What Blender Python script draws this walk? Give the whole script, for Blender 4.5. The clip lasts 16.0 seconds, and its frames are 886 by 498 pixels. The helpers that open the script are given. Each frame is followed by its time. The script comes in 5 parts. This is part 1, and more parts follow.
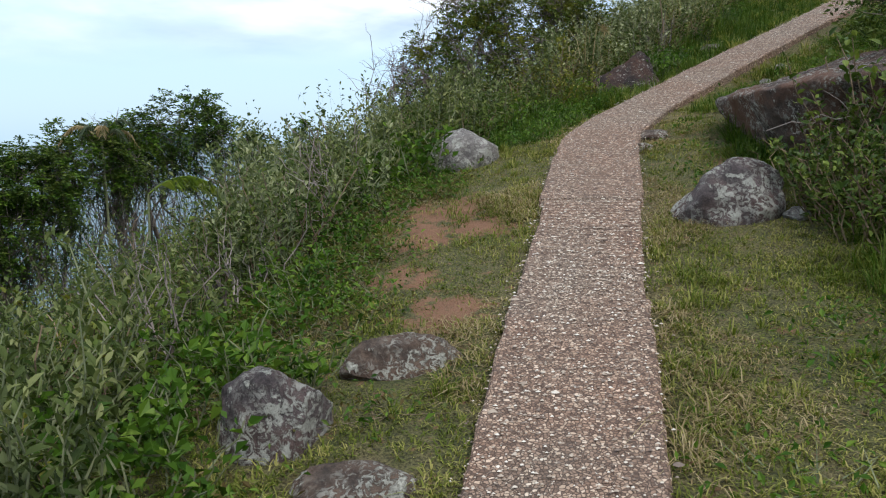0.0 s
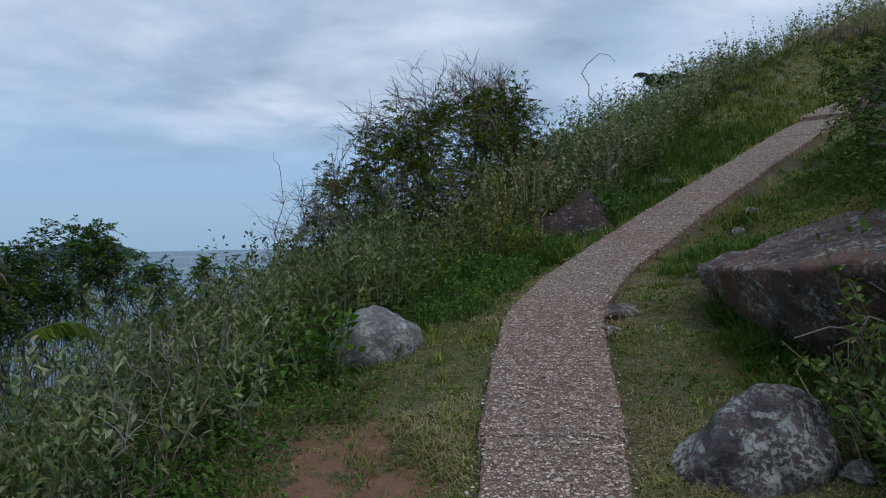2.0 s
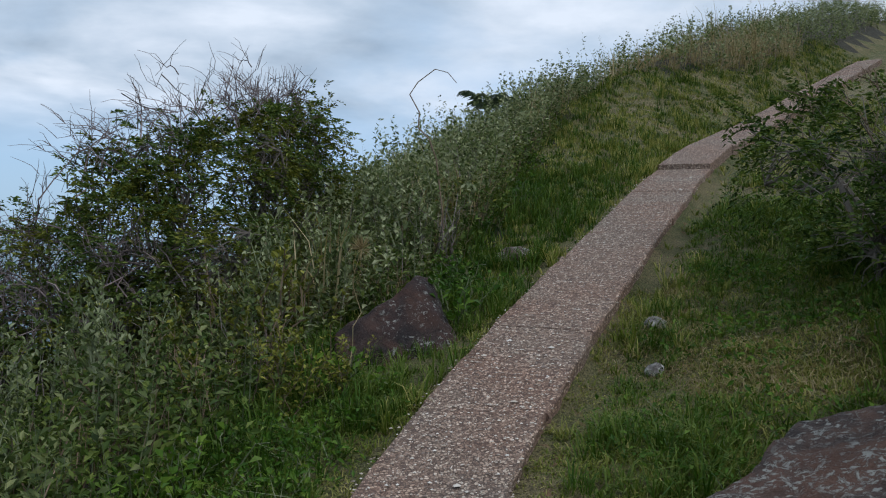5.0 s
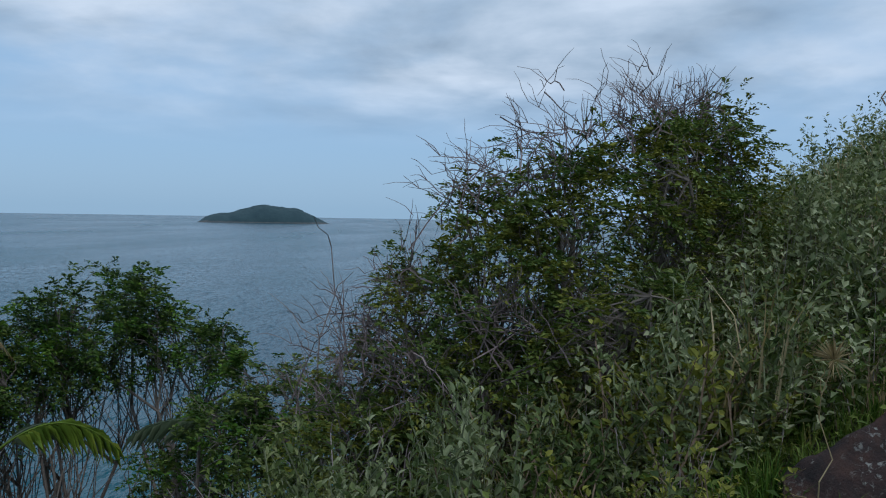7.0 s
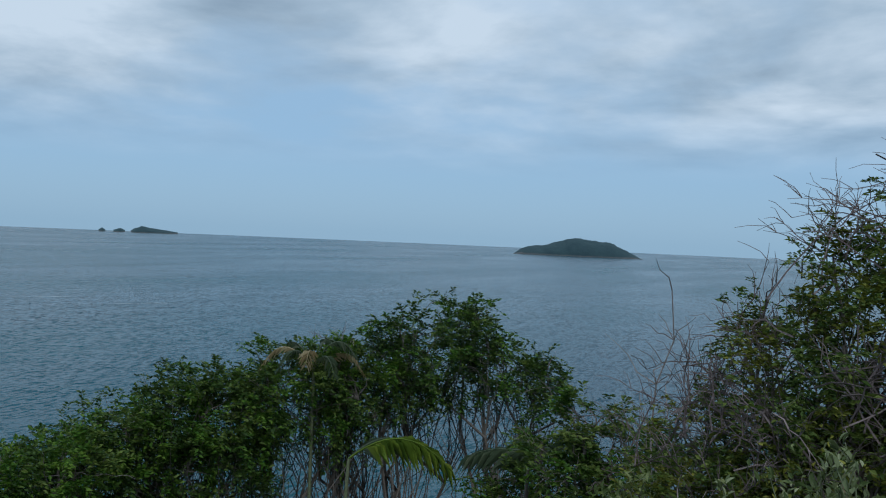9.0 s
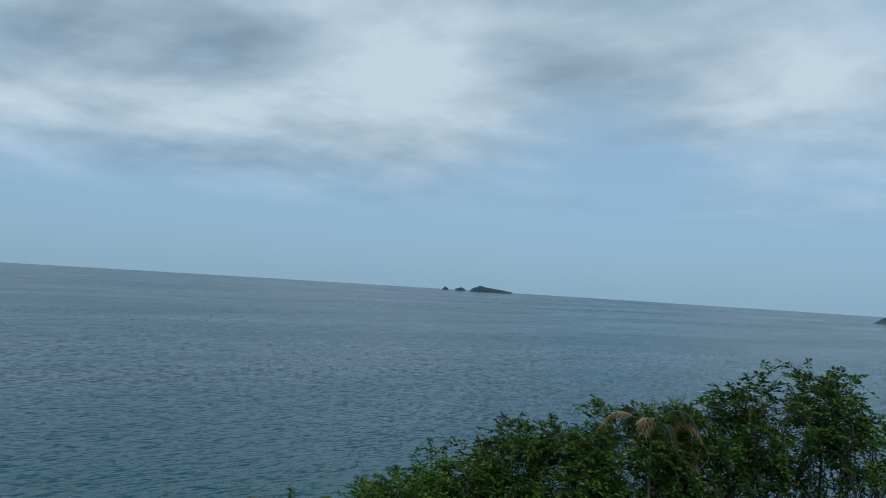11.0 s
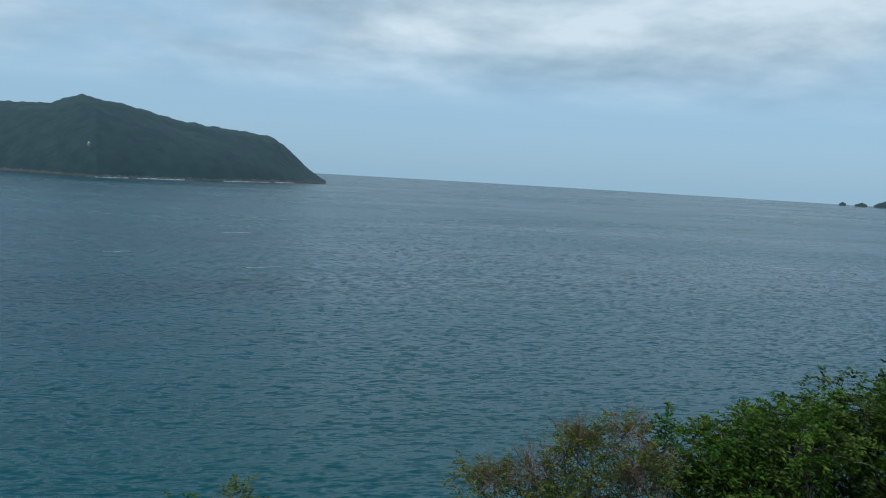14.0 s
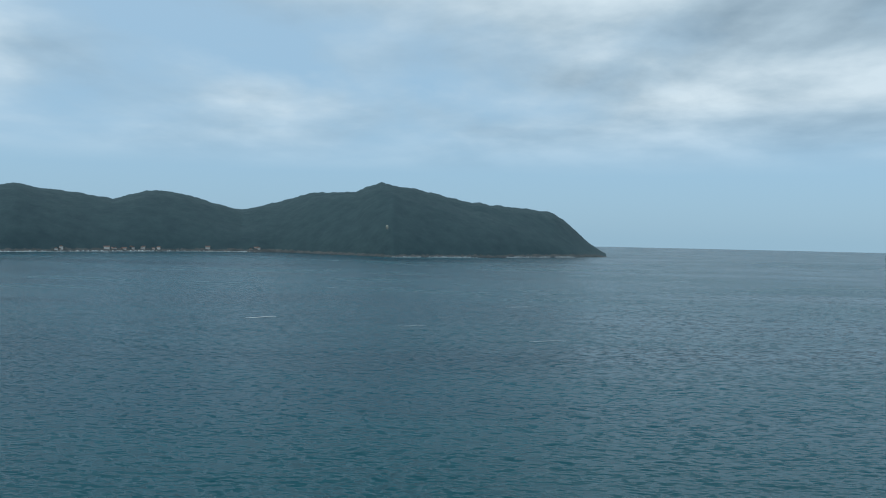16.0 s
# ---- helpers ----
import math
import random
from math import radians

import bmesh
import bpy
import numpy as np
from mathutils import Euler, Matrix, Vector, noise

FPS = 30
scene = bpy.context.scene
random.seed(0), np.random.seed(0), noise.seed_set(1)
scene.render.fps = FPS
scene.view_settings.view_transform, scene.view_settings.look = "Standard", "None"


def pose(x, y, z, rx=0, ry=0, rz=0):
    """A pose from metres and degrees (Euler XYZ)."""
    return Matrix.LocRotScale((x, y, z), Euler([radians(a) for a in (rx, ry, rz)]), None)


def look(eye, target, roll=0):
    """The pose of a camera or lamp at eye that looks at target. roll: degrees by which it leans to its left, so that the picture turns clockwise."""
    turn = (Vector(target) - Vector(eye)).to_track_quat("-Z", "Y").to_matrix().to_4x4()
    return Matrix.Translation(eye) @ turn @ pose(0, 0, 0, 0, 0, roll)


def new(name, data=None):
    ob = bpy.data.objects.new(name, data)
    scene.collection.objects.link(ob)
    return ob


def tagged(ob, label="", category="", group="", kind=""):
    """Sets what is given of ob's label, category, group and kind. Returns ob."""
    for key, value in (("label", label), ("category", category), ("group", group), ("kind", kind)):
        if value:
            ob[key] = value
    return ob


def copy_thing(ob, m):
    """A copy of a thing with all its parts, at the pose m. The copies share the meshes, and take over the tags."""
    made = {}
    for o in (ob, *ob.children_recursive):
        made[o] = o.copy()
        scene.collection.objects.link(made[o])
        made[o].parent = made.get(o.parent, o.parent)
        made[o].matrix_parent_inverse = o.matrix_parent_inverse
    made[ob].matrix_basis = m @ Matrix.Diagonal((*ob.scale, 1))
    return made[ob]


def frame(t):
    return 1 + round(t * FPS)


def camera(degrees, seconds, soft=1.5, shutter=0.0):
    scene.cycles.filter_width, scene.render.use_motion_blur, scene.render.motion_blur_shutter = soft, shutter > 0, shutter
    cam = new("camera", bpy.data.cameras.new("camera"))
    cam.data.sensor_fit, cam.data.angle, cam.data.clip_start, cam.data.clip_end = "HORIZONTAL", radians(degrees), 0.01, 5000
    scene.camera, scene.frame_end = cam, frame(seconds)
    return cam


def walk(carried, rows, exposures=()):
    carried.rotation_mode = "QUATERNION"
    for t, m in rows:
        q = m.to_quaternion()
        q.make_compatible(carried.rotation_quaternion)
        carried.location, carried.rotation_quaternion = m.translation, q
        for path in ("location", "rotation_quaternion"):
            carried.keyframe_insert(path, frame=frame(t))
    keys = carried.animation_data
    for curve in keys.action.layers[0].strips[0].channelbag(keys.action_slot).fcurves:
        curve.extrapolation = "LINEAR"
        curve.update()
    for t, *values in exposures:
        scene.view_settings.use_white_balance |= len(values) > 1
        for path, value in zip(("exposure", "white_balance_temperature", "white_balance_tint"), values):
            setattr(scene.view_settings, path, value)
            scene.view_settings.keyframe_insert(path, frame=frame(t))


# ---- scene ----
cam = camera(57.23, 16.0, 1.1)
# seconds, eye, yaw to the left, pitch up, lean to the left
ROWS = [
    (0.0, 0.12, -0.44, 1.686, -1.89, -8.19, -0.72), (0.5, 0.155, -0.04, 1.761, -1.02, -8.61, 0.77), (1.0, 0.19, 0.349, 1.893, -2.64, -1.04, 2.7),
    (1.5, 0.254, 0.712, 1.985, -6.0, -0.63, 2.04), (2.0, 0.348, 1.125, 2.113, -6.67, -0.78, -1.05), (2.5, 0.454, 1.649, 2.24, -10.52, 1.72, -1.18),
    (3.0, 0.62, 2.171, 2.38, -14.84, -0.72, -2.01), (3.5, 0.712, 2.57, 2.451, -16.29, -2.13, -1.91), (3.7, 0.749, 2.783, 2.498, -16.87, -1.68, -1.11),
    (5.8, 1.0, 4.46, 2.95, -22.1, -0.95, 1.1), (6.0, 1.02, 4.65, 2.99, -15.2, -0.4, 0.8), (6.5, 0.998, 5.0, 3.195, -3.89, -0.99, 0.0),
    (7.0, 0.961, 5.21, 3.244, 5.08, -2.63, 1.03), (7.5, 0.927, 5.225, 3.272, 9.36, -3.79, 1.5), (8.0, 0.885, 5.21, 3.285, 14.2, -3.99, 1.55),
    (8.5, 0.815, 5.19, 3.29, 20.19, -2.42, 1.7), (9.0, 0.746, 5.2, 3.285, 26.88, -0.9, 2.5), (9.5, 0.698, 5.194, 3.28, 35.89, 0.85, 2.95),
    (9.7, 0.69, 5.19, 3.28, 37.4, 1.6, 2.85), (11.8, 0.62, 5.16, 3.28, 56.28, 0.93, 3.42), (12.0, 0.615, 5.155, 3.28, 57.02, 0.6, 3.2),
    (12.5, 0.61, 5.15, 3.28, 59.18, -1.2, 3.6), (13.0, 0.605, 5.15, 3.28, 63.01, -3.7, 3.55), (13.5, 0.6, 5.15, 3.28, 67.19, -5.5, 3.8),
    (14.0, 0.6, 5.15, 3.28, 75.63, -5.38, 3.32), (14.5, 0.6, 5.15, 3.28, 78.88, -4.3, 3.1), (15.0, 0.6, 5.15, 3.28, 83.94, -2.29, 1.79),
    (15.5, 0.6, 5.15, 3.28, 90.8, -0.95, 1.3), (16.0, 0.6, 5.15, 3.28, 95.44, -0.96, 1.12),
]


def eye_pose(x, y, z, yaw, pitch, lean):
    way = (-math.sin(radians(yaw)) * math.cos(radians(pitch)), math.cos(radians(yaw)) * math.cos(radians(pitch)), math.sin(radians(pitch)))
    return look((x, y, z), (x + way[0], y + way[1], z + way[2]), lean)


EXPOSURES = [(0.0, 0.82, 6450, 14), (0.5, 0.78, 6450, 14), (0.8, 0.3, 6150, 14), (1.0, 0.03, 5650, 13), (1.6, 0.05, 5650, 13), (2.0, -0.08, 5600, 13), (2.6, -0.05, 5650, 13), (2.9, 0.42, 6300, 14), (3.7, 0.42, 6300, 14), (5.8, 0.0, 5700, 13), (6.1, -0.05, 5650, 13),
             (6.5, -0.08, 5550, 12), (9.0, -0.15, 5600, 7), (9.5, -0.27, 5620, 6), (11.8, -0.2, 5640, 3), (12.0, -0.18, 5640, 3), (13.5, -0.05, 5700, 3), (16.0, 0.0, 5840, 3)]
walk(cam, [(t, eye_pose(*row)) for t, *row in ROWS], EXPOSURES)

# ---- world and sun: a bright overcast sky over the sea ----
SUN_TURN, SUN_HEIGHT = radians(150), radians(52)
world = bpy.data.worlds.new("overcast_sky")
scene.world = world
world.use_nodes = True
wn, wl = world.node_tree.nodes, world.node_tree.links
wn.clear()


def node(tree, kind, **given):
    made = tree.nodes.new(kind)
    for key, value in given.items():
        if key in made.inputs:
            made.inputs[key].default_value = value
    return made


def math_node(tree, op, a, b=None, clamp=False):
    made = tree.nodes.new("ShaderNodeMath")
    made.operation, made.use_clamp = op, clamp
    for slot, value in ((0, a), (1, b)):
        if value is None:
            continue
        if isinstance(value, (int, float)):
            made.inputs[slot].default_value = value
        else:
            tree.links.new(value, made.inputs[slot])
    return made.outputs[0]


def ramp(tree, value, stops):
    made = tree.nodes.new("ShaderNodeValToRGB")
    while len(made.color_ramp.elements) < len(stops):
        made.color_ramp.elements.new(0.5)
    for spot, (at, colour) in zip(made.color_ramp.elements, stops):
        spot.position = at
        spot.color = (*colour, 1) if isinstance(colour, tuple) else (colour, colour, colour, 1)
    tree.links.new(value, made.inputs[0])
    return made.outputs[0]


def mix(tree, fac, a, b, blend="MIX"):
    made = tree.nodes.new("ShaderNodeMix")
    made.data_type, made.blend_type = "RGBA", blend
    for slot, value in ((0, fac), (6, a), (7, b)):
        if isinstance(value, (int, float)):
            made.inputs[slot].default_value = value
        elif isinstance(value, tuple):
            made.inputs[slot].default_value = (*value, 1)
        else:
            tree.links.new(value, made.inputs[slot])
    return made.outputs[2]


def noise_tex(tree, vector, scale, detail=4, rough=0.55, distort=0.0):
    made = node(tree, "ShaderNodeTexNoise", Scale=scale, Detail=detail, Roughness=rough, Distortion=distort)
    if vector is not None:
        tree.links.new(vector, made.inputs["Vector"])
    return made.outputs[0]


def build_sky():
    tree = world.node_tree
    sky = tree.nodes.new("ShaderNodeTexSky")
    sky.sky_type, sky.sun_disc = "NISHITA", False
    sky.sun_elevation, sky.sun_rotation, sky.air_density, sky.dust_density = SUN_HEIGHT, SUN_TURN, 1.0, 1.2
    coords = tree.nodes.new("ShaderNodeTexCoord").outputs["Generated"]
    parts = tree.nodes.new("ShaderNodeSeparateXYZ")
    tree.links.new(coords, parts.inputs[0])
    up = math_node(tree, "MAXIMUM", parts.outputs[2], 0.0)
    lifted = math_node(tree, "ADD", up, 0.16)
    flat = tree.nodes.new("ShaderNodeCombineXYZ")
    tree.links.new(math_node(tree, "DIVIDE", parts.outputs[0], lifted), flat.inputs[0])
    tree.links.new(math_node(tree, "DIVIDE", parts.outputs[1], lifted), flat.inputs[1])
    cover = noise_tex(tree, flat.outputs[0], 0.55, 9, 0.53, 0.15)
    shade = noise_tex(tree, flat.outputs[0], 1.2, 9, 0.53, 0.15)
    thick = ramp(tree, cover, [(0.36, 0.0), (0.52, 1.0)])
    high = ramp(tree, up, [(0.075, 0.0), (0.16, 1.0)])
    cloud = ramp(tree, shade, [(0.34, (3.0, 3.75, 4.4)), (0.47, (4.6, 5.4, 6.0)), (0.61, (7.0, 7.5, 7.8))])
    veil = ramp(tree, up, [(0.0, (3.6, 5.1, 6.2)), (0.1, (3.75, 5.35, 6.8)), (0.45, (4.6, 5.8, 6.9)), (1.0, (6.8, 7.8, 8.6))])
    hazy = mix(tree, 0.86, sky.outputs[0], veil)
    mask = math_node(tree, "MULTIPLY", thick, high)
    full = mix(tree, mask, hazy, cloud)
    back = node(tree, "ShaderNodeBackground", Strength=0.1)
    tree.links.new(full, back.inputs[0])
    out = tree.nodes.new("ShaderNodeOutputWorld")
    tree.links.new(back.outputs[0], out.inputs[0])


build_sky()
sun = new("sun", bpy.data.lights.new("sun", "SUN"))
sun.data.energy, sun.data.angle, sun.data.color = 1.05, radians(12), (1.0, 0.96, 0.9)
sun.matrix_world = look((0, 0, 60), (-60 * math.sin(SUN_TURN) / math.tan(SUN_HEIGHT), -60 * math.cos(SUN_TURN) / math.tan(SUN_HEIGHT), 0))


# ---- materials ----
def material(name):
    mat = bpy.data.materials.new(name)
    mat.use_nodes = True
    tree = mat.node_tree
    return mat, tree, tree.nodes["Principled BSDF"]


def place_coords(tree):
    return tree.nodes.new("ShaderNodeNewGeometry").outputs["Position"]


def bump(tree, shader, height, strength, distance):
    made = node(tree, "ShaderNodeBump", Strength=strength, Distance=distance)
    tree.links.new(height, made.inputs["Height"])
    tree.links.new(made.outputs[0], shader.inputs["Normal"])


def leaf_material(name, low, mid, high, gloss=0.5, through_light=0.24):
    """Leaves that differ one by one and let some light through."""
    mat, tree, shader = material(name)
    one = tree.nodes.new("ShaderNodeNewGeometry").outputs["Random Per Island"]
    plant = tree.nodes.new("ShaderNodeObjectInfo").outputs["Random"]
    patch = ramp(tree, noise_tex(tree, place_coords(tree), 2.1, 4, 0.6), [(0.34, 0.0), (0.66, 1.0)])
    pick = math_node(tree, "ADD", math_node(tree, "MULTIPLY", one, 0.5), math_node(tree, "ADD", math_node(tree, "MULTIPLY", plant, 0.2), math_node(tree, "MULTIPLY", patch, 0.3)))
    colour = ramp(tree, pick, [(0.15, low), (0.5, mid), (0.85, high)])
    tree.links.new(colour, shader.inputs["Base Color"])
    shader.inputs["Roughness"].default_value = gloss
    shader.inputs["Specular IOR Level"].default_value = 0.14
    glow = tree.nodes.new("ShaderNodeBsdfTranslucent")
    tree.links.new(mix(tree, 1.0, colour, (1.0, 1.0, 0.55), "MULTIPLY"), glow.inputs[0])
    both = node(tree, "ShaderNodeMixShader", Fac=through_light)
    tree.links.new(shader.outputs[0], both.inputs[1])
    tree.links.new(glow.outputs[0], both.inputs[2])
    tree.links.new(both.outputs[0], tree.nodes["Material Output"].inputs[0])
    return mat


def bark_material(name, low, high, scale=40.0):
    mat, tree, shader = material(name)
    spot = place_coords(tree)
    one = tree.nodes.new("ShaderNodeNewGeometry").outputs["Random Per Island"]
    grain = noise_tex(tree, spot, scale, 5)
    tone = math_node(tree, "ADD", math_node(tree, "MULTIPLY", grain, 0.6), math_node(tree, "MULTIPLY", one, 0.4))
    tree.links.new(ramp(tree, tone, [(0.25, low), (0.75, high)]), shader.inputs["Base Color"])
    shader.inputs["Roughness"].default_value = 0.85
    bump(tree, shader, grain, 0.5, 0.004)
    return mat


LEAF_DARK = leaf_material("dark_glossy_leaf", (0.018, 0.042, 0.009), (0.064, 0.108, 0.022), (0.21, 0.265, 0.055), 0.42)
LEAF_MID = leaf_material("mid_green_leaf", (0.026, 0.054, 0.01), (0.075, 0.12, 0.024), (0.2, 0.24, 0.055), 0.5)
LEAF_GREY = leaf_material("woolly_grey_green_leaf", (0.038, 0.06, 0.018), (0.105, 0.14, 0.046), (0.29, 0.31, 0.135), 0.75)
LEAF_SILVER = leaf_material("silvery_leaf", (0.075, 0.1, 0.04), (0.2, 0.235, 0.115), (0.42, 0.44, 0.26), 0.75)
LEAF_BRIGHT = leaf_material("fresh_green_leaf", (0.022, 0.062, 0.006), (0.065, 0.14, 0.015), (0.17, 0.26, 0.035), 0.45)
LEAF_OLIVE = leaf_material("olive_yellow_leaf", (0.05, 0.064, 0.01), (0.14, 0.155, 0.022), (0.32, 0.31, 0.06), 0.55)
LEAF_RED = leaf_material("reddish_ground_leaf", (0.09, 0.05, 0.025), (0.13, 0.11, 0.035), (0.1, 0.15, 0.035), 0.55)
GRASS_LEAF = leaf_material("grass_blade", (0.055, 0.095, 0.01), (0.16, 0.2, 0.03), (0.46, 0.41, 0.15), 0.6, 0.3)
GRASS_DEEP = leaf_material("deep_green_blade", (0.018, 0.055, 0.005), (0.065, 0.125, 0.014), (0.17, 0.22, 0.045), 0.5, 0.3)
STRAW_LEAF = leaf_material("dry_grass_blade", (0.2, 0.15, 0.07), (0.36, 0.28, 0.15), (0.5, 0.42, 0.26), 0.7, 0.25)
PALM_LEAF = leaf_material("palm_leaflet", (0.07, 0.12, 0.015), (0.17, 0.24, 0.03), (0.36, 0.38, 0.06), 0.4)
PALM_GREY = leaf_material("grey_palm_leaflet", (0.05, 0.08, 0.045), (0.09, 0.12, 0.07), (0.18, 0.2, 0.13), 0.5)
BARK = bark_material("grey_brown_bark", (0.06, 0.048, 0.038), (0.2, 0.17, 0.14))
DEAD_TWIG = bark_material("bleached_dead_twig", (0.13, 0.1, 0.095), (0.36, 0.31, 0.28))
GREEN_STEM = bark_material("green_stem", (0.09, 0.11, 0.05), (0.22, 0.24, 0.13))
DARK_TWIG = bark_material("dark_dead_twig", (0.075, 0.055, 0.052), (0.25, 0.195, 0.18))
BROWN_STEM = bark_material("brown_stem", (0.1, 0.065, 0.04), (0.28, 0.2, 0.13))


def rock_material(name, dark, light, lichen, cover, rust=0.0):
    """Weathered stone with crusts of pale lichen."""
    mat, tree, shader = material(name)
    spot = tree.nodes.new("ShaderNodeTexCoord").outputs["Object"]
    wide, fine = noise_tex(tree, spot, 7.0, 9, 0.68, 0.4), noise_tex(tree, spot, 70.0, 6, 0.75)
    tone = math_node(tree, "ADD", math_node(tree, "MULTIPLY", wide, 0.65), math_node(tree, "MULTIPLY", fine, 0.35))
    stone = ramp(tree, tone, [(0.41, dark), (0.6, light)])
    if rust:
        stone = mix(tree, math_node(tree, "MULTIPLY", ramp(tree, noise_tex(tree, spot, 2.6, 5, 0.6, 0.5), [(0.45, 0.0), (0.6, 1.0)]), rust), stone, (0.2, 0.085, 0.045))
    crust = ramp(tree, noise_tex(tree, spot, 34.0, 9, 0.72, 0.8), [(cover + 0.02, 0.0), (cover + 0.07, 0.85)])
    region = ramp(tree, noise_tex(tree, spot, 3.4, 3), [(0.4, 0.0), (0.55, 1.0)])
    crust = math_node(tree, "MULTIPLY", crust, region)
    spread = noise_tex(tree, spot, 11.0, 6, 0.62, 0.5)
    blotch = math_node(tree, "MULTIPLY", ramp(tree, spread, [(cover + 0.115, 0.0), (cover + 0.14, 1.0)]), ramp(tree, fine, [(0.3, 0.35), (0.5, 0.95)]))
    crust = math_node(tree, "MAXIMUM", crust, blotch)
    tree.links.new(mix(tree, crust, stone, mix(tree, fine, lichen, (0.56, 0.56, 0.5))), shader.inputs["Base Color"])
    shader.inputs["Roughness"].default_value = 0.88
    bump(tree, shader, math_node(tree, "ADD", tone, math_node(tree, "MULTIPLY", crust, 0.25)), 1.0, 0.045)
    return mat


ROCK_GREY = rock_material("grey_boulder", (0.11, 0.1, 0.095), (0.34, 0.31, 0.29), (0.46, 0.45, 0.41), 0.46)
ROCK_LICHEN = rock_material("lichen_boulder", (0.035, 0.028, 0.03), (0.165, 0.13, 0.13), (0.38, 0.39, 0.35), 0.465, 0.2)
ROCK_RED = rock_material("red_brown_rock", (0.02, 0.013, 0.011), (0.135, 0.09, 0.072), (0.36, 0.34, 0.3), 0.5, 0.5)
ROCK_BROWN = rock_material("brown_rock", (0.04, 0.028, 0.022), (0.19, 0.135, 0.1), (0.46, 0.45, 0.38), 0.475, 0.3)
ROCK_DARK = rock_material("dark_rock", (0.009, 0.006, 0.0055), (0.05, 0.025, 0.02), (0.34, 0.33, 0.29), 0.535, 0.3)


def path_material():
    """Washed concrete full of small chips of stone."""
    mat, tree, shader = material("exposed_aggregate_concrete")
    spot = place_coords(tree)
    bent = tree.nodes.new("ShaderNodeVectorMath")
    bent.operation = "ADD"
    wobble = node(tree, "ShaderNodeTexNoise", Scale=40.0, Detail=2.0)
    tree.links.new(spot, wobble.inputs["Vector"])
    small = tree.nodes.new("ShaderNodeVectorMath")
    small.operation = "SCALE"
    small.inputs["Scale"].default_value = 0.012
    tree.links.new(wobble.outputs["Color"], small.inputs[0])
    tree.links.new(spot, bent.inputs[0])
    tree.links.new(small.outputs[0], bent.inputs[1])
    cells = node(tree, "ShaderNodeTexVoronoi", Scale=74.0, Randomness=1.0)
    tree.links.new(bent.outputs[0], cells.inputs["Vector"])
    edge = node(tree, "ShaderNodeTexVoronoi", Scale=74.0, Randomness=1.0)
    edge.feature = "DISTANCE_TO_EDGE"
    tree.links.new(bent.outputs[0], edge.inputs["Vector"])
    hue = tree.nodes.new("ShaderNodeSeparateColor")
    tree.links.new(cells.outputs["Color"], hue.inputs[0])
    chip = ramp(tree, hue.outputs[0], [(0.0, (0.11, 0.08, 0.06)), (0.25, (0.21, 0.155, 0.115)), (0.6, (0.31, 0.24, 0.18)), (0.85, (0.44, 0.37, 0.28)), (1.0, (0.66, 0.6, 0.49))])
    joint = ramp(tree, edge.outputs["Distance"], [(0.02, 0.0), (0.13, 1.0)])
    stain = noise_tex(tree, spot, 1.6, 6, 0.6)
    grit = noise_tex(tree, spot, 160.0, 3)
    colour = mix(tree, joint, mix(tree, grit, (0.055, 0.042, 0.034), (0.15, 0.115, 0.09)), chip)
    colour = mix(tree, ramp(tree, stain, [(0.3, 0.15), (0.62, 0.9)]), colour, mix(tree, 1.0, colour, (1.0, 0.76, 0.68), "MULTIPLY"))
    tree.links.new(colour, shader.inputs["Base Color"])
    shader.inputs["Roughness"].default_value = 0.82
    bump(tree, shader, math_node(tree, "ADD", joint, math_node(tree, "MULTIPLY", grit, 0.3)), 0.8, 0.006)
    return mat


PATH_STONE = path_material()


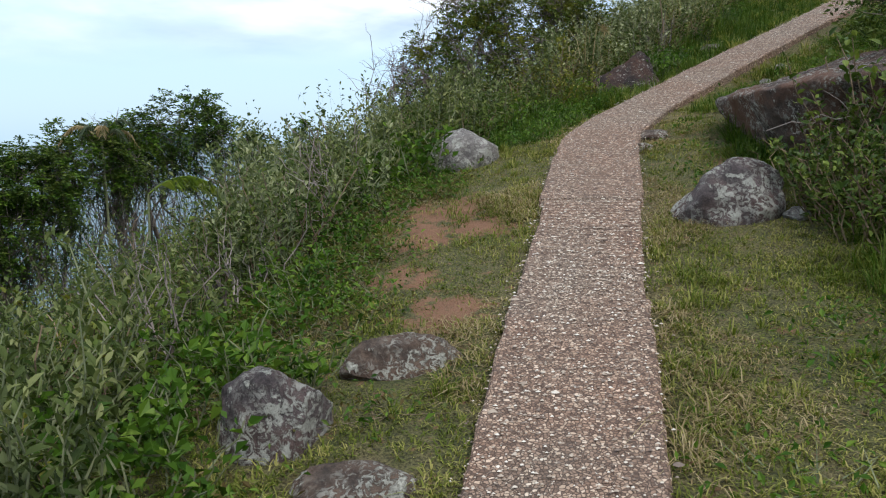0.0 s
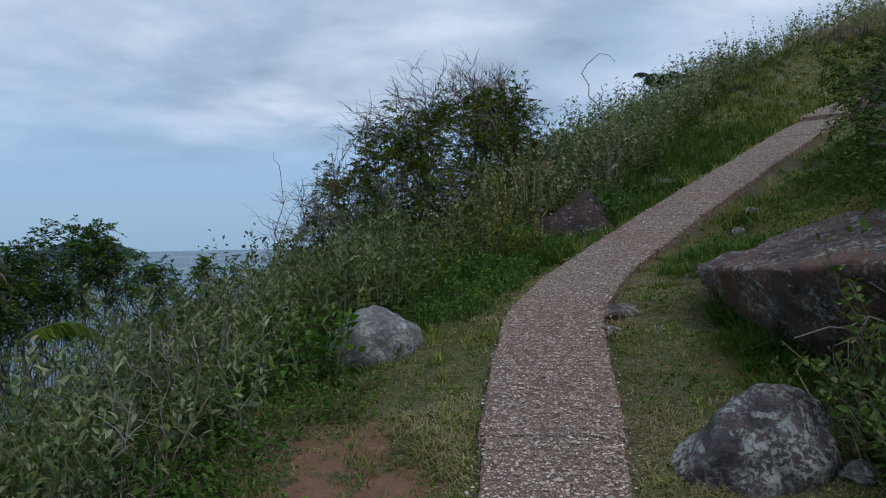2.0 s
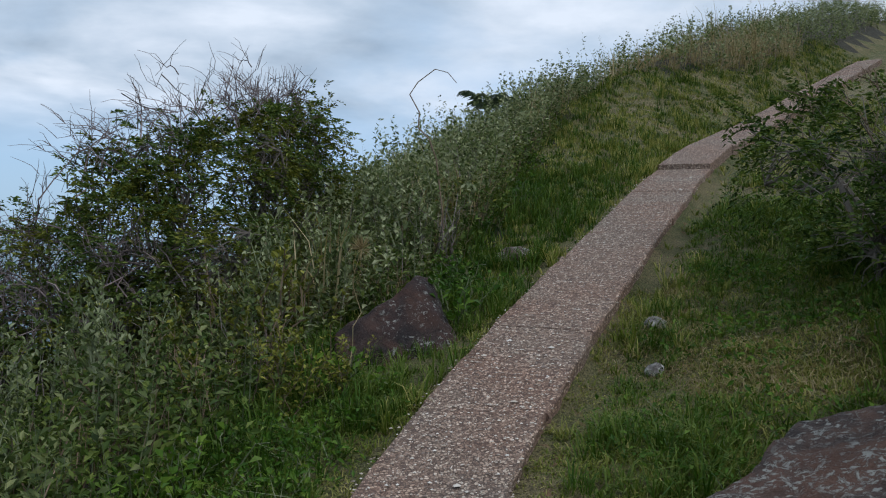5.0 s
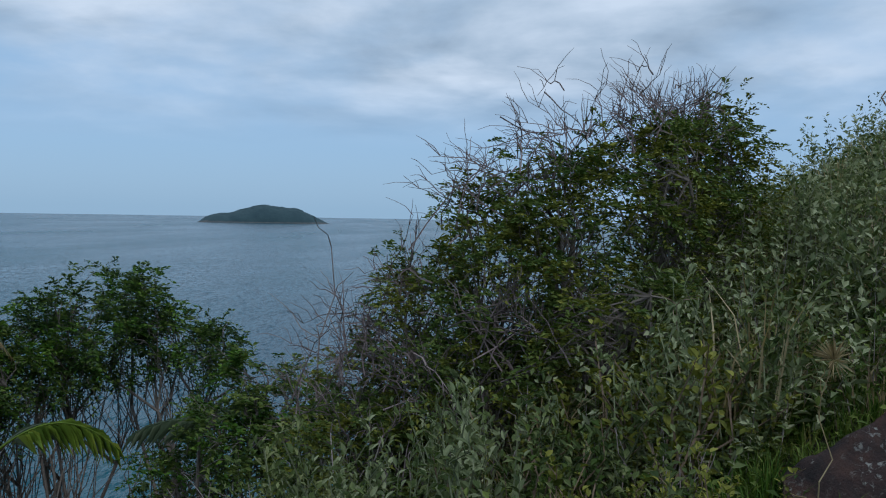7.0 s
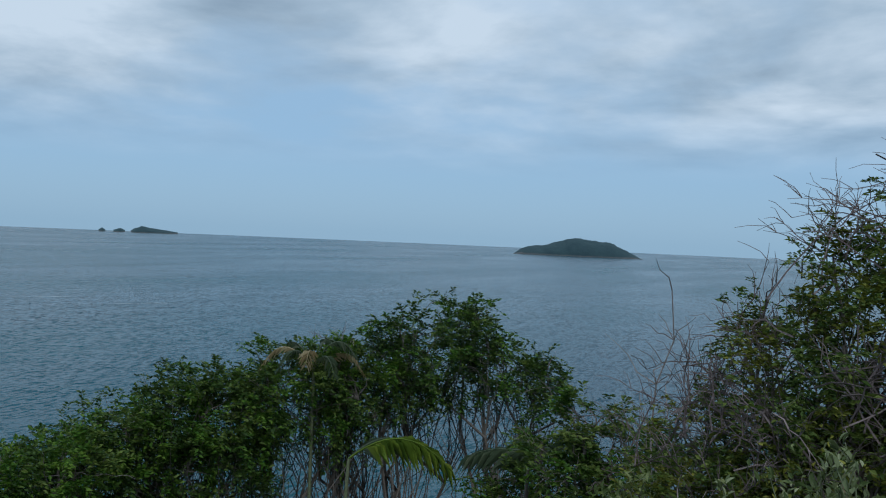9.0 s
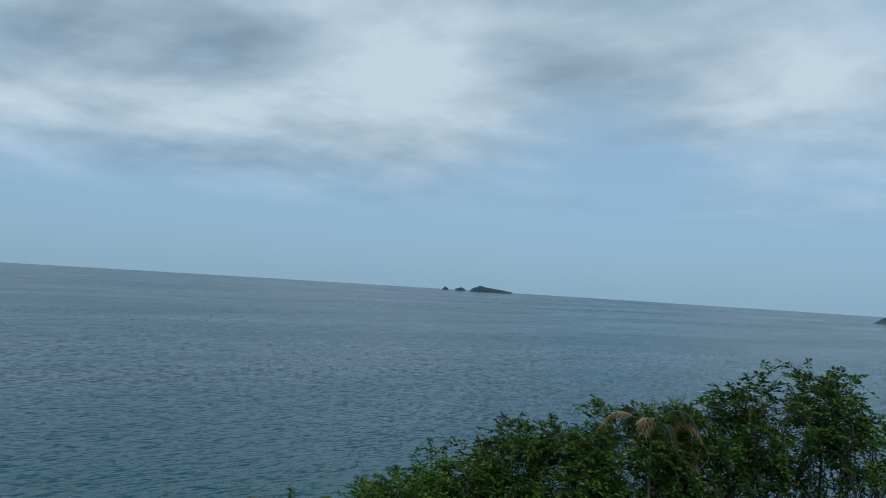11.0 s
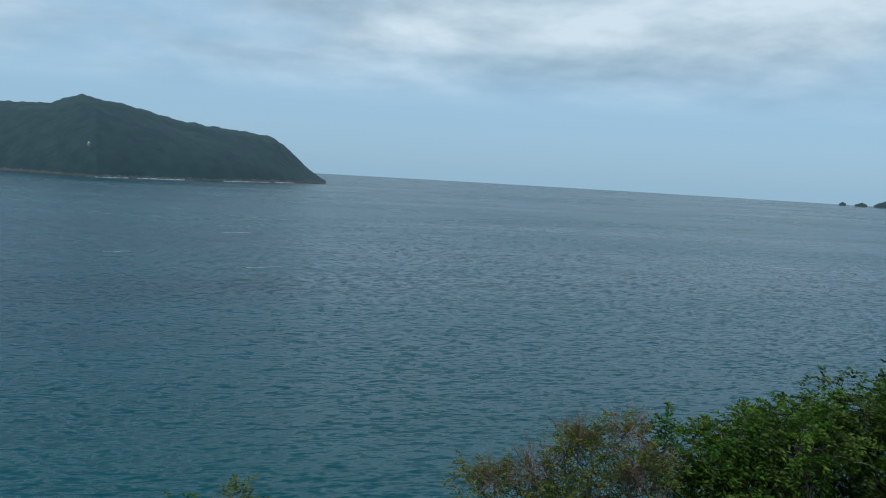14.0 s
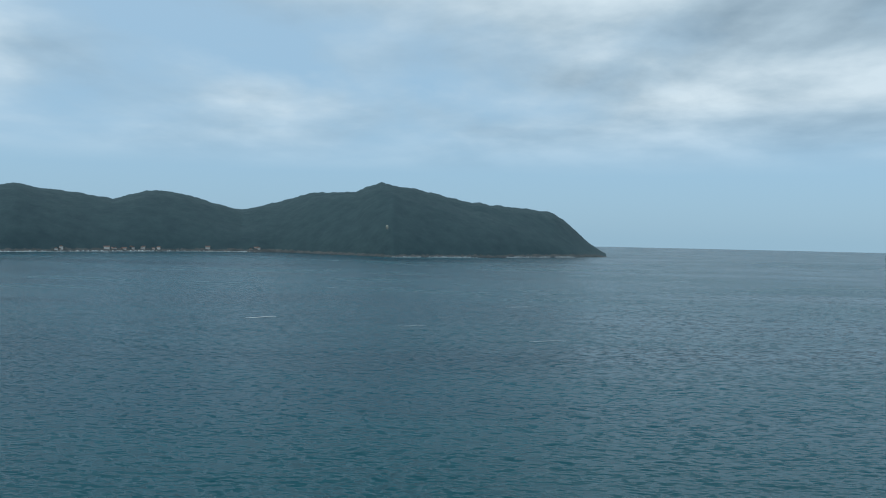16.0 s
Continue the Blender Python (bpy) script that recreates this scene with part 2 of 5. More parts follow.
def ground_material():
    """Trodden turf: earth, straw and green, with worn patches of red soil."""
    mat, tree, shader = material("turf_and_red_soil")
    spot = place_coords(tree)
    wide, mid, fine = noise_tex(tree, spot, 0.9, 5), noise_tex(tree, spot, 7.0, 6, 0.65), noise_tex(tree, spot, 90.0, 5, 0.7)
    green = mix(tree, ramp(tree, fine, [(0.38, 0.0), (0.62, 1.0)]), (0.028, 0.036, 0.01), (0.125, 0.14, 0.035))
    straw = mix(tree, ramp(tree, fine, [(0.38, 0.0), (0.62, 1.0)]), (0.05, 0.036, 0.015), (0.34, 0.27, 0.13))
    turf = mix(tree, ramp(tree, math_node(tree, "ADD", math_node(tree, "MULTIPLY", wide, 0.5), math_node(tree, "MULTIPLY", mid, 0.5)), [(0.4, 0.0), (0.62, 0.85)]), green, straw)
    soil = mix(tree, math_node(tree, "ADD", math_node(tree, "MULTIPLY", mid, 0.5), math_node(tree, "MULTIPLY", fine, 0.5)), (0.14, 0.055, 0.03), (0.44, 0.23, 0.135))
    bare = None
    for cx, cy, size in SOIL_SPOTS:
        away = tree.nodes.new("ShaderNodeVectorMath")
        away.operation = "DISTANCE"
        flat = tree.nodes.new("ShaderNodeVectorMath")
        flat.operation = "MULTIPLY"
        flat.inputs[1].default_value = (1, 1, 0)
        tree.links.new(spot, flat.inputs[0])
        tree.links.new(flat.outputs[0], away.inputs[0])
        away.inputs[1].default_value = (cx, cy, 0)
        here = math_node(tree, "SUBTRACT", 1.0, math_node(tree, "DIVIDE", away.outputs["Value"], size), True)
        bare = here if bare is None else math_node(tree, "MAXIMUM", bare, here)
    worn = ramp(tree, math_node(tree, "ADD", bare, math_node(tree, "MULTIPLY", math_node(tree, "SUBTRACT", noise_tex(tree, spot, 11.0, 8, 0.72), 0.5), 3.4)), [(0.3, 0.0), (0.6, 0.92)])
    tree.links.new(mix(tree, worn, turf, soil), shader.inputs["Base Color"])
    shader.inputs["Roughness"].default_value = 0.95
    bump(tree, shader, math_node(tree, "ADD", fine, mid), 0.9, 0.03)
    return mat


def shaded_litter_material():
    """Humus with fallen leaves and twigs, shade under the shrubs painted into its colour."""
    mat, tree, shader = material("shaded_leaf_litter")
    spot = place_coords(tree)
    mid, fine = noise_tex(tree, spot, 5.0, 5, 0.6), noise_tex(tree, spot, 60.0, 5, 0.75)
    dim_humus = mix(tree, mid, (0.012, 0.011, 0.006), (0.035, 0.03, 0.016))
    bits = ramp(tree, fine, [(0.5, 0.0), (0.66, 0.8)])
    tree.links.new(mix(tree, bits, dim_humus, mix(tree, mid, (0.03, 0.04, 0.012), (0.13, 0.1, 0.055))), shader.inputs["Base Color"])
    shader.inputs["Roughness"].default_value = 0.95
    bump(tree, shader, fine, 0.9, 0.03)
    return mat


SHADED_LITTER = shaded_litter_material()
# worn places: middle and reach
SOIL_SPOTS = ((0.3, 4.7, 0.5), (0.18, 4.35, 0.42), (0.5, 4.3, 0.3), (0.02, 3.75, 0.3), (0.24, 3.2, 0.34), (0.55, 6.85, 0.26), (1.95, 5.95, 0.32), (4.0, 9.75, 0.3), (6.0, 11.3, 0.3), (2.3, 5.0, 0.26))
GROUND = ground_material()


def sea_material():
    mat, tree, shader = material("open_sea")
    spot = place_coords(tree)
    turned = node(tree, "ShaderNodeMapping", Scale=(1.0, 0.3, 1.0), Rotation=(0.0, 0.0, radians(-12)))
    tree.links.new(spot, turned.inputs["Vector"])
    v = turned.outputs[0]
    bands = noise_tex(tree, v, 0.006, 5, 0.6, 0.4)
    deep = mix(tree, ramp(tree, bands, [(0.4, 0.0), (0.62, 1.0)]), (0.002, 0.042, 0.066), (0.007, 0.07, 0.095))
    near = tree.nodes.new("ShaderNodeVectorMath")
    near.operation = "LENGTH"
    tree.links.new(spot, near.inputs[0])
    shoal = ramp(tree, math_node(tree, "DIVIDE", near.outputs["Value"], 1000.0), [(0.08, 1.0), (0.24, 0.0)])
    tree.links.new(mix(tree, shoal, deep, (0.002, 0.07, 0.08)), shader.inputs["Base Color"])
    tree.links.new(ramp(tree, bands, [(0.35, 0.17), (0.65, 0.28)]), shader.inputs["Roughness"])
    shader.inputs["IOR"].default_value = 1.33
    shader.inputs["Specular IOR Level"].default_value = 0.36
    slope = None
    for scale, steep in ((0.12, 0.4), (0.6, 1.45), (1.7, 1.9)):
        wave = node(tree, "ShaderNodeTexNoise", Scale=scale, Detail=2.0)
        tree.links.new(v, wave.inputs["Vector"])
        tilt = tree.nodes.new("ShaderNodeVectorMath")
        tilt.operation = "MULTIPLY_ADD"
        tree.links.new(wave.outputs["Color"], tilt.inputs[0])
        tilt.inputs[1].default_value, tilt.inputs[2].default_value = (steep, steep * 0.5, 0), (-steep / 2, -steep / 4, 0.34)
        if slope is None:
            slope = tilt.outputs[0]
        else:
            both = tree.nodes.new("ShaderNodeVectorMath")
            tree.links.new(slope, both.inputs[0])
            tree.links.new(tilt.outputs[0], both.inputs[1])
            slope = both.outputs[0]
    even = tree.nodes.new("ShaderNodeVectorMath")
    even.operation = "NORMALIZE"
    tree.links.new(slope, even.inputs[0])
    tree.links.new(even.outputs[0], shader.inputs["Normal"])
    return mat


SEA = sea_material()


def plain_material(name, low, high, scale, rough=0.9, bumpy=0.0):
    mat, tree, shader = material(name)
    tone = noise_tex(tree, place_coords(tree), scale, 6, 0.65)
    tree.links.new(ramp(tree, tone, [(0.3, low), (0.7, high)]), shader.inputs["Base Color"])
    shader.inputs["Roughness"].default_value = rough
    if bumpy:
        bump(tree, shader, tone, 0.8, bumpy)
    return mat


# distance haze is painted into the bluish colour of these woods
HAZED_FOREST = plain_material("hazed_far_forest", (0.024, 0.052, 0.062), (0.042, 0.078, 0.084), 0.03, 0.95, 6.0)
SHORE_ROCK = plain_material("shore_rock", (0.04, 0.05, 0.05), (0.12, 0.12, 0.115), 0.06)
SAND = plain_material("beach_sand", (0.4, 0.37, 0.3), (0.55, 0.5, 0.42), 0.05)
FOAM = plain_material("sea_foam", (0.2, 0.27, 0.3), (0.75, 0.78, 0.78), 0.06)
WALL_PAINT = plain_material("pale_house_wall", (0.45, 0.43, 0.4), (0.75, 0.72, 0.68), 0.02)
ROOF_TILE = plain_material("house_roof", (0.16, 0.1, 0.08), (0.3, 0.2, 0.16), 0.05)


# ---- building helpers ----
def part(name, data, mat, parent=None, label=""):
    """One mesh object from (verts, faces) or a bmesh, under a thing or a part."""
    mesh = bpy.data.meshes.new(name)
    if isinstance(data, bmesh.types.BMesh):
        data.to_mesh(mesh)
        data.free()
    else:
        verts, faces = data
        mesh.from_pydata(np.asarray(verts, float).tolist(), [], [list(f) for f in (faces.tolist() if isinstance(faces, np.ndarray) else faces)])
    mesh.materials.append(mat)
    mesh.update()
    ob = new(name, mesh)
    if parent is not None:
        ob.parent = parent
    return tagged(ob, label)


def thing(name, place, label, category, group="", turn=0.0, size=1.0):
    ob = new(name)
    ob.matrix_basis = pose(*place, 0, 0, turn) @ Matrix.Scale(size, 4)
    return tagged(ob, label, category, group)


def smooth(ob):
    ob.data.polygons.foreach_set("use_smooth", [True] * len(ob.data.polygons))
    return ob


def unit(v):
    v = np.asarray(v, float)
    return v / np.maximum(np.linalg.norm(v, axis=-1, keepdims=True), 1e-9)


def leaves(rng, roots, ways, lengths, wide=0.4, fold=0.25, droop=0.15):
    """Folded leaves, each two faces on four corners, from arrays of roots, ways and lengths."""
    n = len(roots)
    ways = unit(ways)
    side = unit(np.cross(ways, unit(rng.normal(size=(n, 3)) * 0.6 + (0, 0, 1))))
    face = np.cross(side, ways)
    long = np.asarray(lengths)[:, None]
    mid = roots + ways * long * 0.45
    left = mid - side * long * wide * 0.5 + face * long * fold * 0.3
    right = mid + side * long * wide * 0.5 + face * long * fold * 0.3
    tip = roots + ways * long - np.array((0, 0, 1)) * long * droop
    verts = np.stack([roots, right, tip, left], 1).reshape(-1, 3)
    k = np.arange(n)[:, None] * 4
    faces = np.concatenate([k + (0, 1, 2), k + (0, 2, 3)], 0)
    return verts, faces


def broad_leaves(rng, roots, ways, lengths, wide=0.4, fold=0.25, droop=0.15):
    """Larger leaves with a midrib, an oval outline and a drooping tip."""
    n = len(roots)
    ways = unit(ways)
    side = unit(np.cross(ways, unit(rng.normal(size=(n, 3)) * 0.35 + (0, 0, 1))))
    face = np.cross(side, ways)
    long = np.asarray(lengths)[:, None]
    down = np.array((0, 0, 1)) * long * droop

    def at_t(t, across, lift):
        return roots + ways * long * t + side * long * wide * across + face * long * fold * lift - down * t ** 2

    verts = np.stack([at_t(0, 0, 0), at_t(0.3, 0.44, 0.3), at_t(0.65, 0.38, 0.25), at_t(1, 0, 0), at_t(0.65, -0.38, 0.25), at_t(0.3, -0.44, 0.3), at_t(0.33, 0, 0), at_t(0.68, 0, 0)], 1).reshape(-1, 3)
    k = np.arange(n)[:, None] * 8
    faces = [tuple(f) for shape in ((0, 1, 6), (1, 2, 7, 6), (2, 3, 7), (0, 6, 5), (6, 7, 4, 5), (7, 3, 4)) for f in (k + shape).tolist()]
    return verts, faces


def tubes(lines, sides=4):
    """Tapered tubes along lines of (points, first radius, last radius)."""
    verts, faces, base = [], [], 0
    turn = np.linspace(0, 2 * np.pi, sides, endpoint=False)
    for points, r0, r1 in lines:
        p = np.asarray(points, float)
        way = unit(np.gradient(p, axis=0))
        a = unit(np.cross(way, (0.31, 0.17, 0.93) if abs(way[0][2]) < 0.9 else (1, 0.2, 0)))
        b = np.cross(way, a)
        r = np.linspace(r0, r1, len(p))[:, None, None]
        ring = p[:, None] + r * (a[:, None] * np.cos(turn)[None, :, None] + b[:, None] * np.sin(turn)[None, :, None])
        verts.append(ring.reshape(-1, 3))
        for i in range(len(p) - 1):
            for j in range(sides):
                k = (j + 1) % sides
                faces.append((base + i * sides + j, base + i * sides + k, base + (i + 1) * sides + k, base + (i + 1) * sides + j))
        base += len(p) * sides
    return np.concatenate(verts), faces


def bent(rng, a, b, rise=0.0, wander=0.06, steps=6):
    """A crooked line from a to b that bulges upward by rise."""
    a, b = np.asarray(a, float), np.asarray(b, float)
    t = np.linspace(0, 1, steps)[:, None]
    line = a + (b - a) * t + np.array((0, 0, 1)) * rise * 4 * t * (1 - t)
    line[1:-1] += rng.normal(size=(steps - 2, 3)) * wander * np.linalg.norm(b - a)
    return line


def joined(pieces):
    verts, faces, base = [], [], 0
    for v, f in pieces:
        verts.append(np.asarray(v))
        faces += [tuple(int(i) + base for i in face) for face in (f.tolist() if isinstance(f, np.ndarray) else f)]
        base += len(v)
    return np.concatenate(verts), faces


def woody(name, place, label, category, seed, stems, blobs, clumps, leaf_mat, leaflet, spray=0.2, dead=0, dead_blobs=None, trunk_r=0.05, wide=0.45, group="", second=None, lean=(0, 0, 0.35), dead_mat=None, sprays=6):
    """A tree or bush: stems from the ground into blobs (middle, radius) filled with leafy sprays, and bare dead twigs. All in world places."""
    rng = np.random.default_rng(seed)
    top = thing(name, place, label, category, group)
    origin = np.asarray(place, float)
    limbs, twigs, roots, ways, sizes, owner = [], [], [], [], [], []
    stems = np.asarray(stems, float) - origin
    blobs = [(np.asarray(c, float) - origin, np.asarray(r if isinstance(r, tuple) else (r, r, r * 0.85), float)) for c, r in blobs]
    dead_blobs = [(np.asarray(c, float) - origin, np.asarray((r, r, r), float)) for c, r in dead_blobs or ()] or blobs
    total, number = sum(r[0] * r[1] for _, r in blobs), 0
    for c, r in blobs:
        for _ in range(2):
            start = stems[np.argmin(np.linalg.norm(stems[:, :2] - c[:2], axis=1) * (0.6 + 0.8 * rng.random(len(stems))))]
            limb = bent(rng, start, c + rng.normal(size=3) * r * 0.3 - (0, 0, r[2] * 0.2), 0.05, 0.045, 9)
            limbs.append((limb, trunk_r * (0.7 + 0.5 * rng.random()), trunk_r * 0.3))
        for _ in range(max(6, int(0.8 * clumps * r[0] * r[1] / total))):
            out = unit(rng.normal(size=3) + np.asarray(lean))
            spot = c + out * r * (0.35 + 0.65 * rng.random() ** 0.5) * (1 + 0.17 * rng.normal())
            twigs.append((bent(rng, limb[rng.integers(4, 9)], spot, 0.04, 0.06, 5), trunk_r * 0.22, 0.0025))
            for _ in range(int(rng.integers(sprays - 2, sprays + 3))):
                way = unit(out * 0.8 + rng.normal(size=3) * 0.65 + (0, 0, 0.25))
                long, n = spray * (0.6 + 0.7 * rng.random()), 11
                t = np.linspace(0.12, 1, n)[:, None]
                line = spot + rng.normal(size=3) * 0.05 + way * long * t - np.array((0, 0, 1)) * long * 0.45 * t ** 2
                side = unit(np.cross(way, (0.1, 0.1, 1.0))) * np.where(np.arange(n) % 2, 1, -1)[:, None]
                roots.append(line)
                ways.append(side * 0.9 + way * 0.55 + rng.normal(size=(n, 3)) * 0.22)
                sizes.append(leaflet * (0.7 + 0.5 * rng.random(n)))
                owner.append(number)
            number += 1
    bare = []
    for _ in range(dead):
        centre, radii = dead_blobs[rng.integers(len(dead_blobs))]
        out = unit(rng.normal(size=3) * (1, 1, 0.5) + (-0.1, 0, 0.9))
        spot = centre + out * radii * (0.55 + 0.75 * rng.random() ** 1.6)
        line = bent(rng, centre + out * radii * 0.2 * rng.random() + rng.normal(size=3) * radii * 0.4, spot, 0.08 * rng.random(), 0.02, 7)
        bare.append((line, 0.006, 0.0018))
        for _ in range(5):
            k = rng.integers(2, 7)
            tip = line[k] + unit(out + rng.normal(size=3) * 0.45) * (0.08 + 0.18 * rng.random())
            bare.append((bent(rng, line[k], tip, 0.02, 0.04, 4), 0.003, 0.0014))
    part("trunk", tubes(limbs, 6), BARK, top)
    tagged(part("branch", tubes(twigs, 3), BARK, top), kind="stuff")
    r, w, s = np.concatenate(roots), np.concatenate(ways), np.concatenate(sizes)
    if second is None:
        part("crown", leaves(rng, r, w, s, wide), leaf_mat, top)
    else:
        pick = rng.random(number) < second[1]
        chosen = np.repeat(pick[np.asarray(owner)], [len(x) for x in roots])
        part("crown", leaves(rng, r[~chosen], w[~chosen], s[~chosen], wide), leaf_mat, top)
        part("new_growth", leaves(rng, r[chosen], w[chosen], s[chosen], wide), second[0], top, "paler fresh leaves")
    if bare:
        tagged(part("deadwood", tubes(bare, 3), dead_mat or DEAD_TWIG, top, "bare dead twigs"), kind="stuff")
    return top


def rock(name, place, size, seed, mat, label, turn=0.0, cuts=9, category="rock", sharp=0.82, tilt=(0, 0)):
    """A boulder: a sphere cut flat by chance planes, then roughened at two scales."""
    rng = np.random.default_rng(seed)
    bm = bmesh.new()
    bmesh.ops.create_icosphere(bm, subdivisions=5, radius=1.0)
    planes = [(Vector(unit(rng.normal(size=3))), sharp * (0.75 + 0.35 * rng.random())) for _ in range(cuts)]
    shift = Vector(rng.random(3) * 50)
    for v in bm.verts:
        for n, d in planes:
            over = v.co.dot(n) - d
            if over > 0:
                v.co -= n * over * 0.9
    for v in bm.verts:
        p = v.co + shift
        lump = noise.noise(p * 1.6) * 0.12 + noise.noise(p * 4.5) * 0.05 + noise.noise(p * 13) * 0.018 + noise.noise(p * 30) * 0.008
        v.co *= 1 + lump
        v.co = Vector((v.co.x * size[0], v.co.y * size[1], v.co.z * size[2]))
    ob = smooth(part(name, bm, mat))
    ob.matrix_basis = pose(*place, tilt[0], tilt[1], turn)
    return tagged(ob, label, category, "rocks beside the footpath")


def hull_rock(name, corners, seed, mat, label, lump=0.05):
    """A block of broken stone spanned by its main corners, with worn edges."""
    bm = bmesh.new()
    centre = np.mean(corners, axis=0)
    for c in corners:
        bm.verts.new(np.asarray(c) - centre)
    bmesh.ops.convex_hull(bm, input=bm.verts)
    bmesh.ops.triangulate(bm, faces=bm.faces)
    for _ in range(5):
        bmesh.ops.subdivide_edges(bm, edges=[e for e in bm.edges if e.calc_length() > 0.035], cuts=1)
        bmesh.ops.triangulate(bm, faces=bm.faces)
        if len(bm.verts) > 9000:
            break
    for _ in range(3):
        bmesh.ops.smooth_vert(bm, verts=bm.verts, factor=0.5, use_axis_x=True, use_axis_y=True, use_axis_z=True)
    bm.normal_update()
    shift = Vector((seed * 3.1, seed * 1.7, seed * 0.9))
    moves = [(v, v.normal.copy() * (noise.noise((v.co + shift) * 2.6) * lump + noise.noise((v.co + shift) * 8) * lump * 0.5 + noise.noise((v.co + shift) * 24) * lump * 0.22)) for v in bm.verts]
    for v, m in moves:
        v.co += m
    ob = smooth(part(name, bm, mat))
    ob.matrix_basis = pose(*centre)
    return tagged(ob, label, "rock", "rocks beside the footpath")



# ---- lie of the land ----
PATH_LINE = np.array([(-0.6, -6.0, -1.05), (0.0, -1.0, 0.0), (0.3, 0.6, 0.36), (0.54, 1.79, 0.63), (0.85, 3.12, 0.935), (1.09, 4.05, 1.155), (1.42, 5.4, 1.475),
                      (1.62, 6.08, 1.63), (2.02, 6.78, 1.80), (2.6, 7.45, 2.02), (3.15, 8.02, 2.24), (4.5, 9.32, 2.76), (6.2, 10.9, 3.42),
                      (7.45, 11.95, 3.85), (10.0, 13.85, 4.58), (13.6, 16.3, 5.76), (19.5, 20.2, 7.7), (30.0, 27.0, 11.2), (60.0, 46.0, 17.0)])
SIDE = np.array([(-60, -52.0), (-24, -24.0), (-15, -11.0), (-9, -4.9), (-6, -2.35), (-3.2, -0.72), (-1.3, -0.12), (-0.34, -0.03), (0.34, -0.02), (1.2, 0.03), (2.2, 0.2), (4.5, 1.2), (9, 2.6), (20, 4.5), (60, 8.0)])

SWELL = np.array([(11.9, 0.0), (17.0, 0.5), (20.0, 0.8), (22.6, 1.15), (26.6, 1.5), (29.0, 1.65), (34.0, 1.8), (45.0, 1.8), (70.0, 1.9)])


def along(x, y):
    """Height of the path and signed distance to its right, for arrays of places."""
    x, y = np.asarray(x, float), np.asarray(y, float)
    best, side, height = np.full(x.shape, 1e9), np.zeros(x.shape), np.zeros(x.shape)
    for a, b in zip(PATH_LINE[:-1], PATH_LINE[1:]):
        way = b[:2] - a[:2]
        long = np.hypot(*way)
        u = ((x - a[0]) * way[0] + (y - a[1]) * way[1]) / long ** 2
        k = np.clip(u, 0, 1)
        dx, dy = x - a[0] - k * way[0], y - a[1] - k * way[1]
        off = np.hypot(dx, dy)
        near = off < best
        best = np.where(near, off, best)
        side = np.where(near, np.where(way[1] * dx - way[0] * dy > 0, off, -off), side)
        height = np.where(near, a[2] + k * (b[2] - a[2]), height)
    return height, side


def ground_z(x, y):
    """Height of the bare ground, for arrays of places."""
    h, d = along(x, y)
    x, y = np.asarray(x, float), np.asarray(y, float)
    rough = np.clip((np.abs(d) - 0.4) / 1.5, 0, 1)
    bumps = 0.05 * np.sin(1.9 * x + 0.7 * y) * np.sin(1.3 * y - 0.4 * x) + 0.02 * np.sin(5.1 * x + 1.0) * np.sin(4.3 * y)
    swell = np.interp(x + y, SWELL[:, 0], SWELL[:, 1]) * np.clip((-d - 0.7) / 2.0, 0, 1) * np.clip((d + 13) / 6, 0, 1)
    dip = 0.32 * np.clip((-d - 1.4) / 2.0, 0, 2) * np.clip((8.0 - y) / 2, 0, 1)
    ditch = 0.09 * np.clip((d - 0.28) / 0.12, 0, 1) * np.clip((2.4 - d) / 1.2, 0, 1) * np.clip((y - 6.6) / 1.0, 0, 1)
    return np.maximum(h + np.interp(d, SIDE[:, 0], SIDE[:, 1]) - ditch + rough * bumps + swell - dip, -46.0)



def scrub_edge(x, y):
    """How far to the side of the path the seaward scrub begins."""
    return np.where(y < 6.2, -1.5, -1.1 - np.clip((x + y - 13.0) * 0.15, 0, 1.9) + np.clip((x + y - 25.0) * 0.25, 0, 1.7))


# ---- ground, sea, path ----
def build_ground():
    xs = np.concatenate([np.linspace(-70, -14, 40), np.arange(-13, -4, 0.4), np.arange(-4, 9, 0.1), np.arange(9, 20, 0.4), np.linspace(20.5, 90, 50)])
    ys = np.concatenate([np.linspace(-60, -6, 35), np.arange(-5.5, -1, 0.35), np.arange(-1, 15, 0.1), np.arange(15, 26, 0.4), np.linspace(26.5, 110, 60)])
    gx, gy = np.meshgrid(xs, ys)
    gz = ground_z(gx, gy)
    verts = np.stack([gx, gy, gz], -1).reshape(-1, 3)
    w, h = len(xs), len(ys)
    i = (np.arange(h - 1)[:, None] * w + np.arange(w - 1)[None]).reshape(-1)
    faces = np.stack([i, i + 1, i + 1 + w, i + w], 1)
    ob = smooth(part("ground", (verts, faces), GROUND))
    # second slot: litter with the shade between the shrubs in its colour
    ob.data.materials.append(SHADED_LITTER)
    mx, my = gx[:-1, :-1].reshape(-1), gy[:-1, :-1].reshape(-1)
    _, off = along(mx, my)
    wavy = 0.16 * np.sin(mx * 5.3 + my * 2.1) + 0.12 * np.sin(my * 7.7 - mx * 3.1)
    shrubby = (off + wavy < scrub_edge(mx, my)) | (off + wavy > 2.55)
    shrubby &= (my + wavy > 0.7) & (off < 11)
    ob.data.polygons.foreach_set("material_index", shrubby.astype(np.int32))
    return tagged(ob, "grassy hillside with worn patches of red soil", "ground", kind="structure")


build_ground()
SEA_Z = -45.0


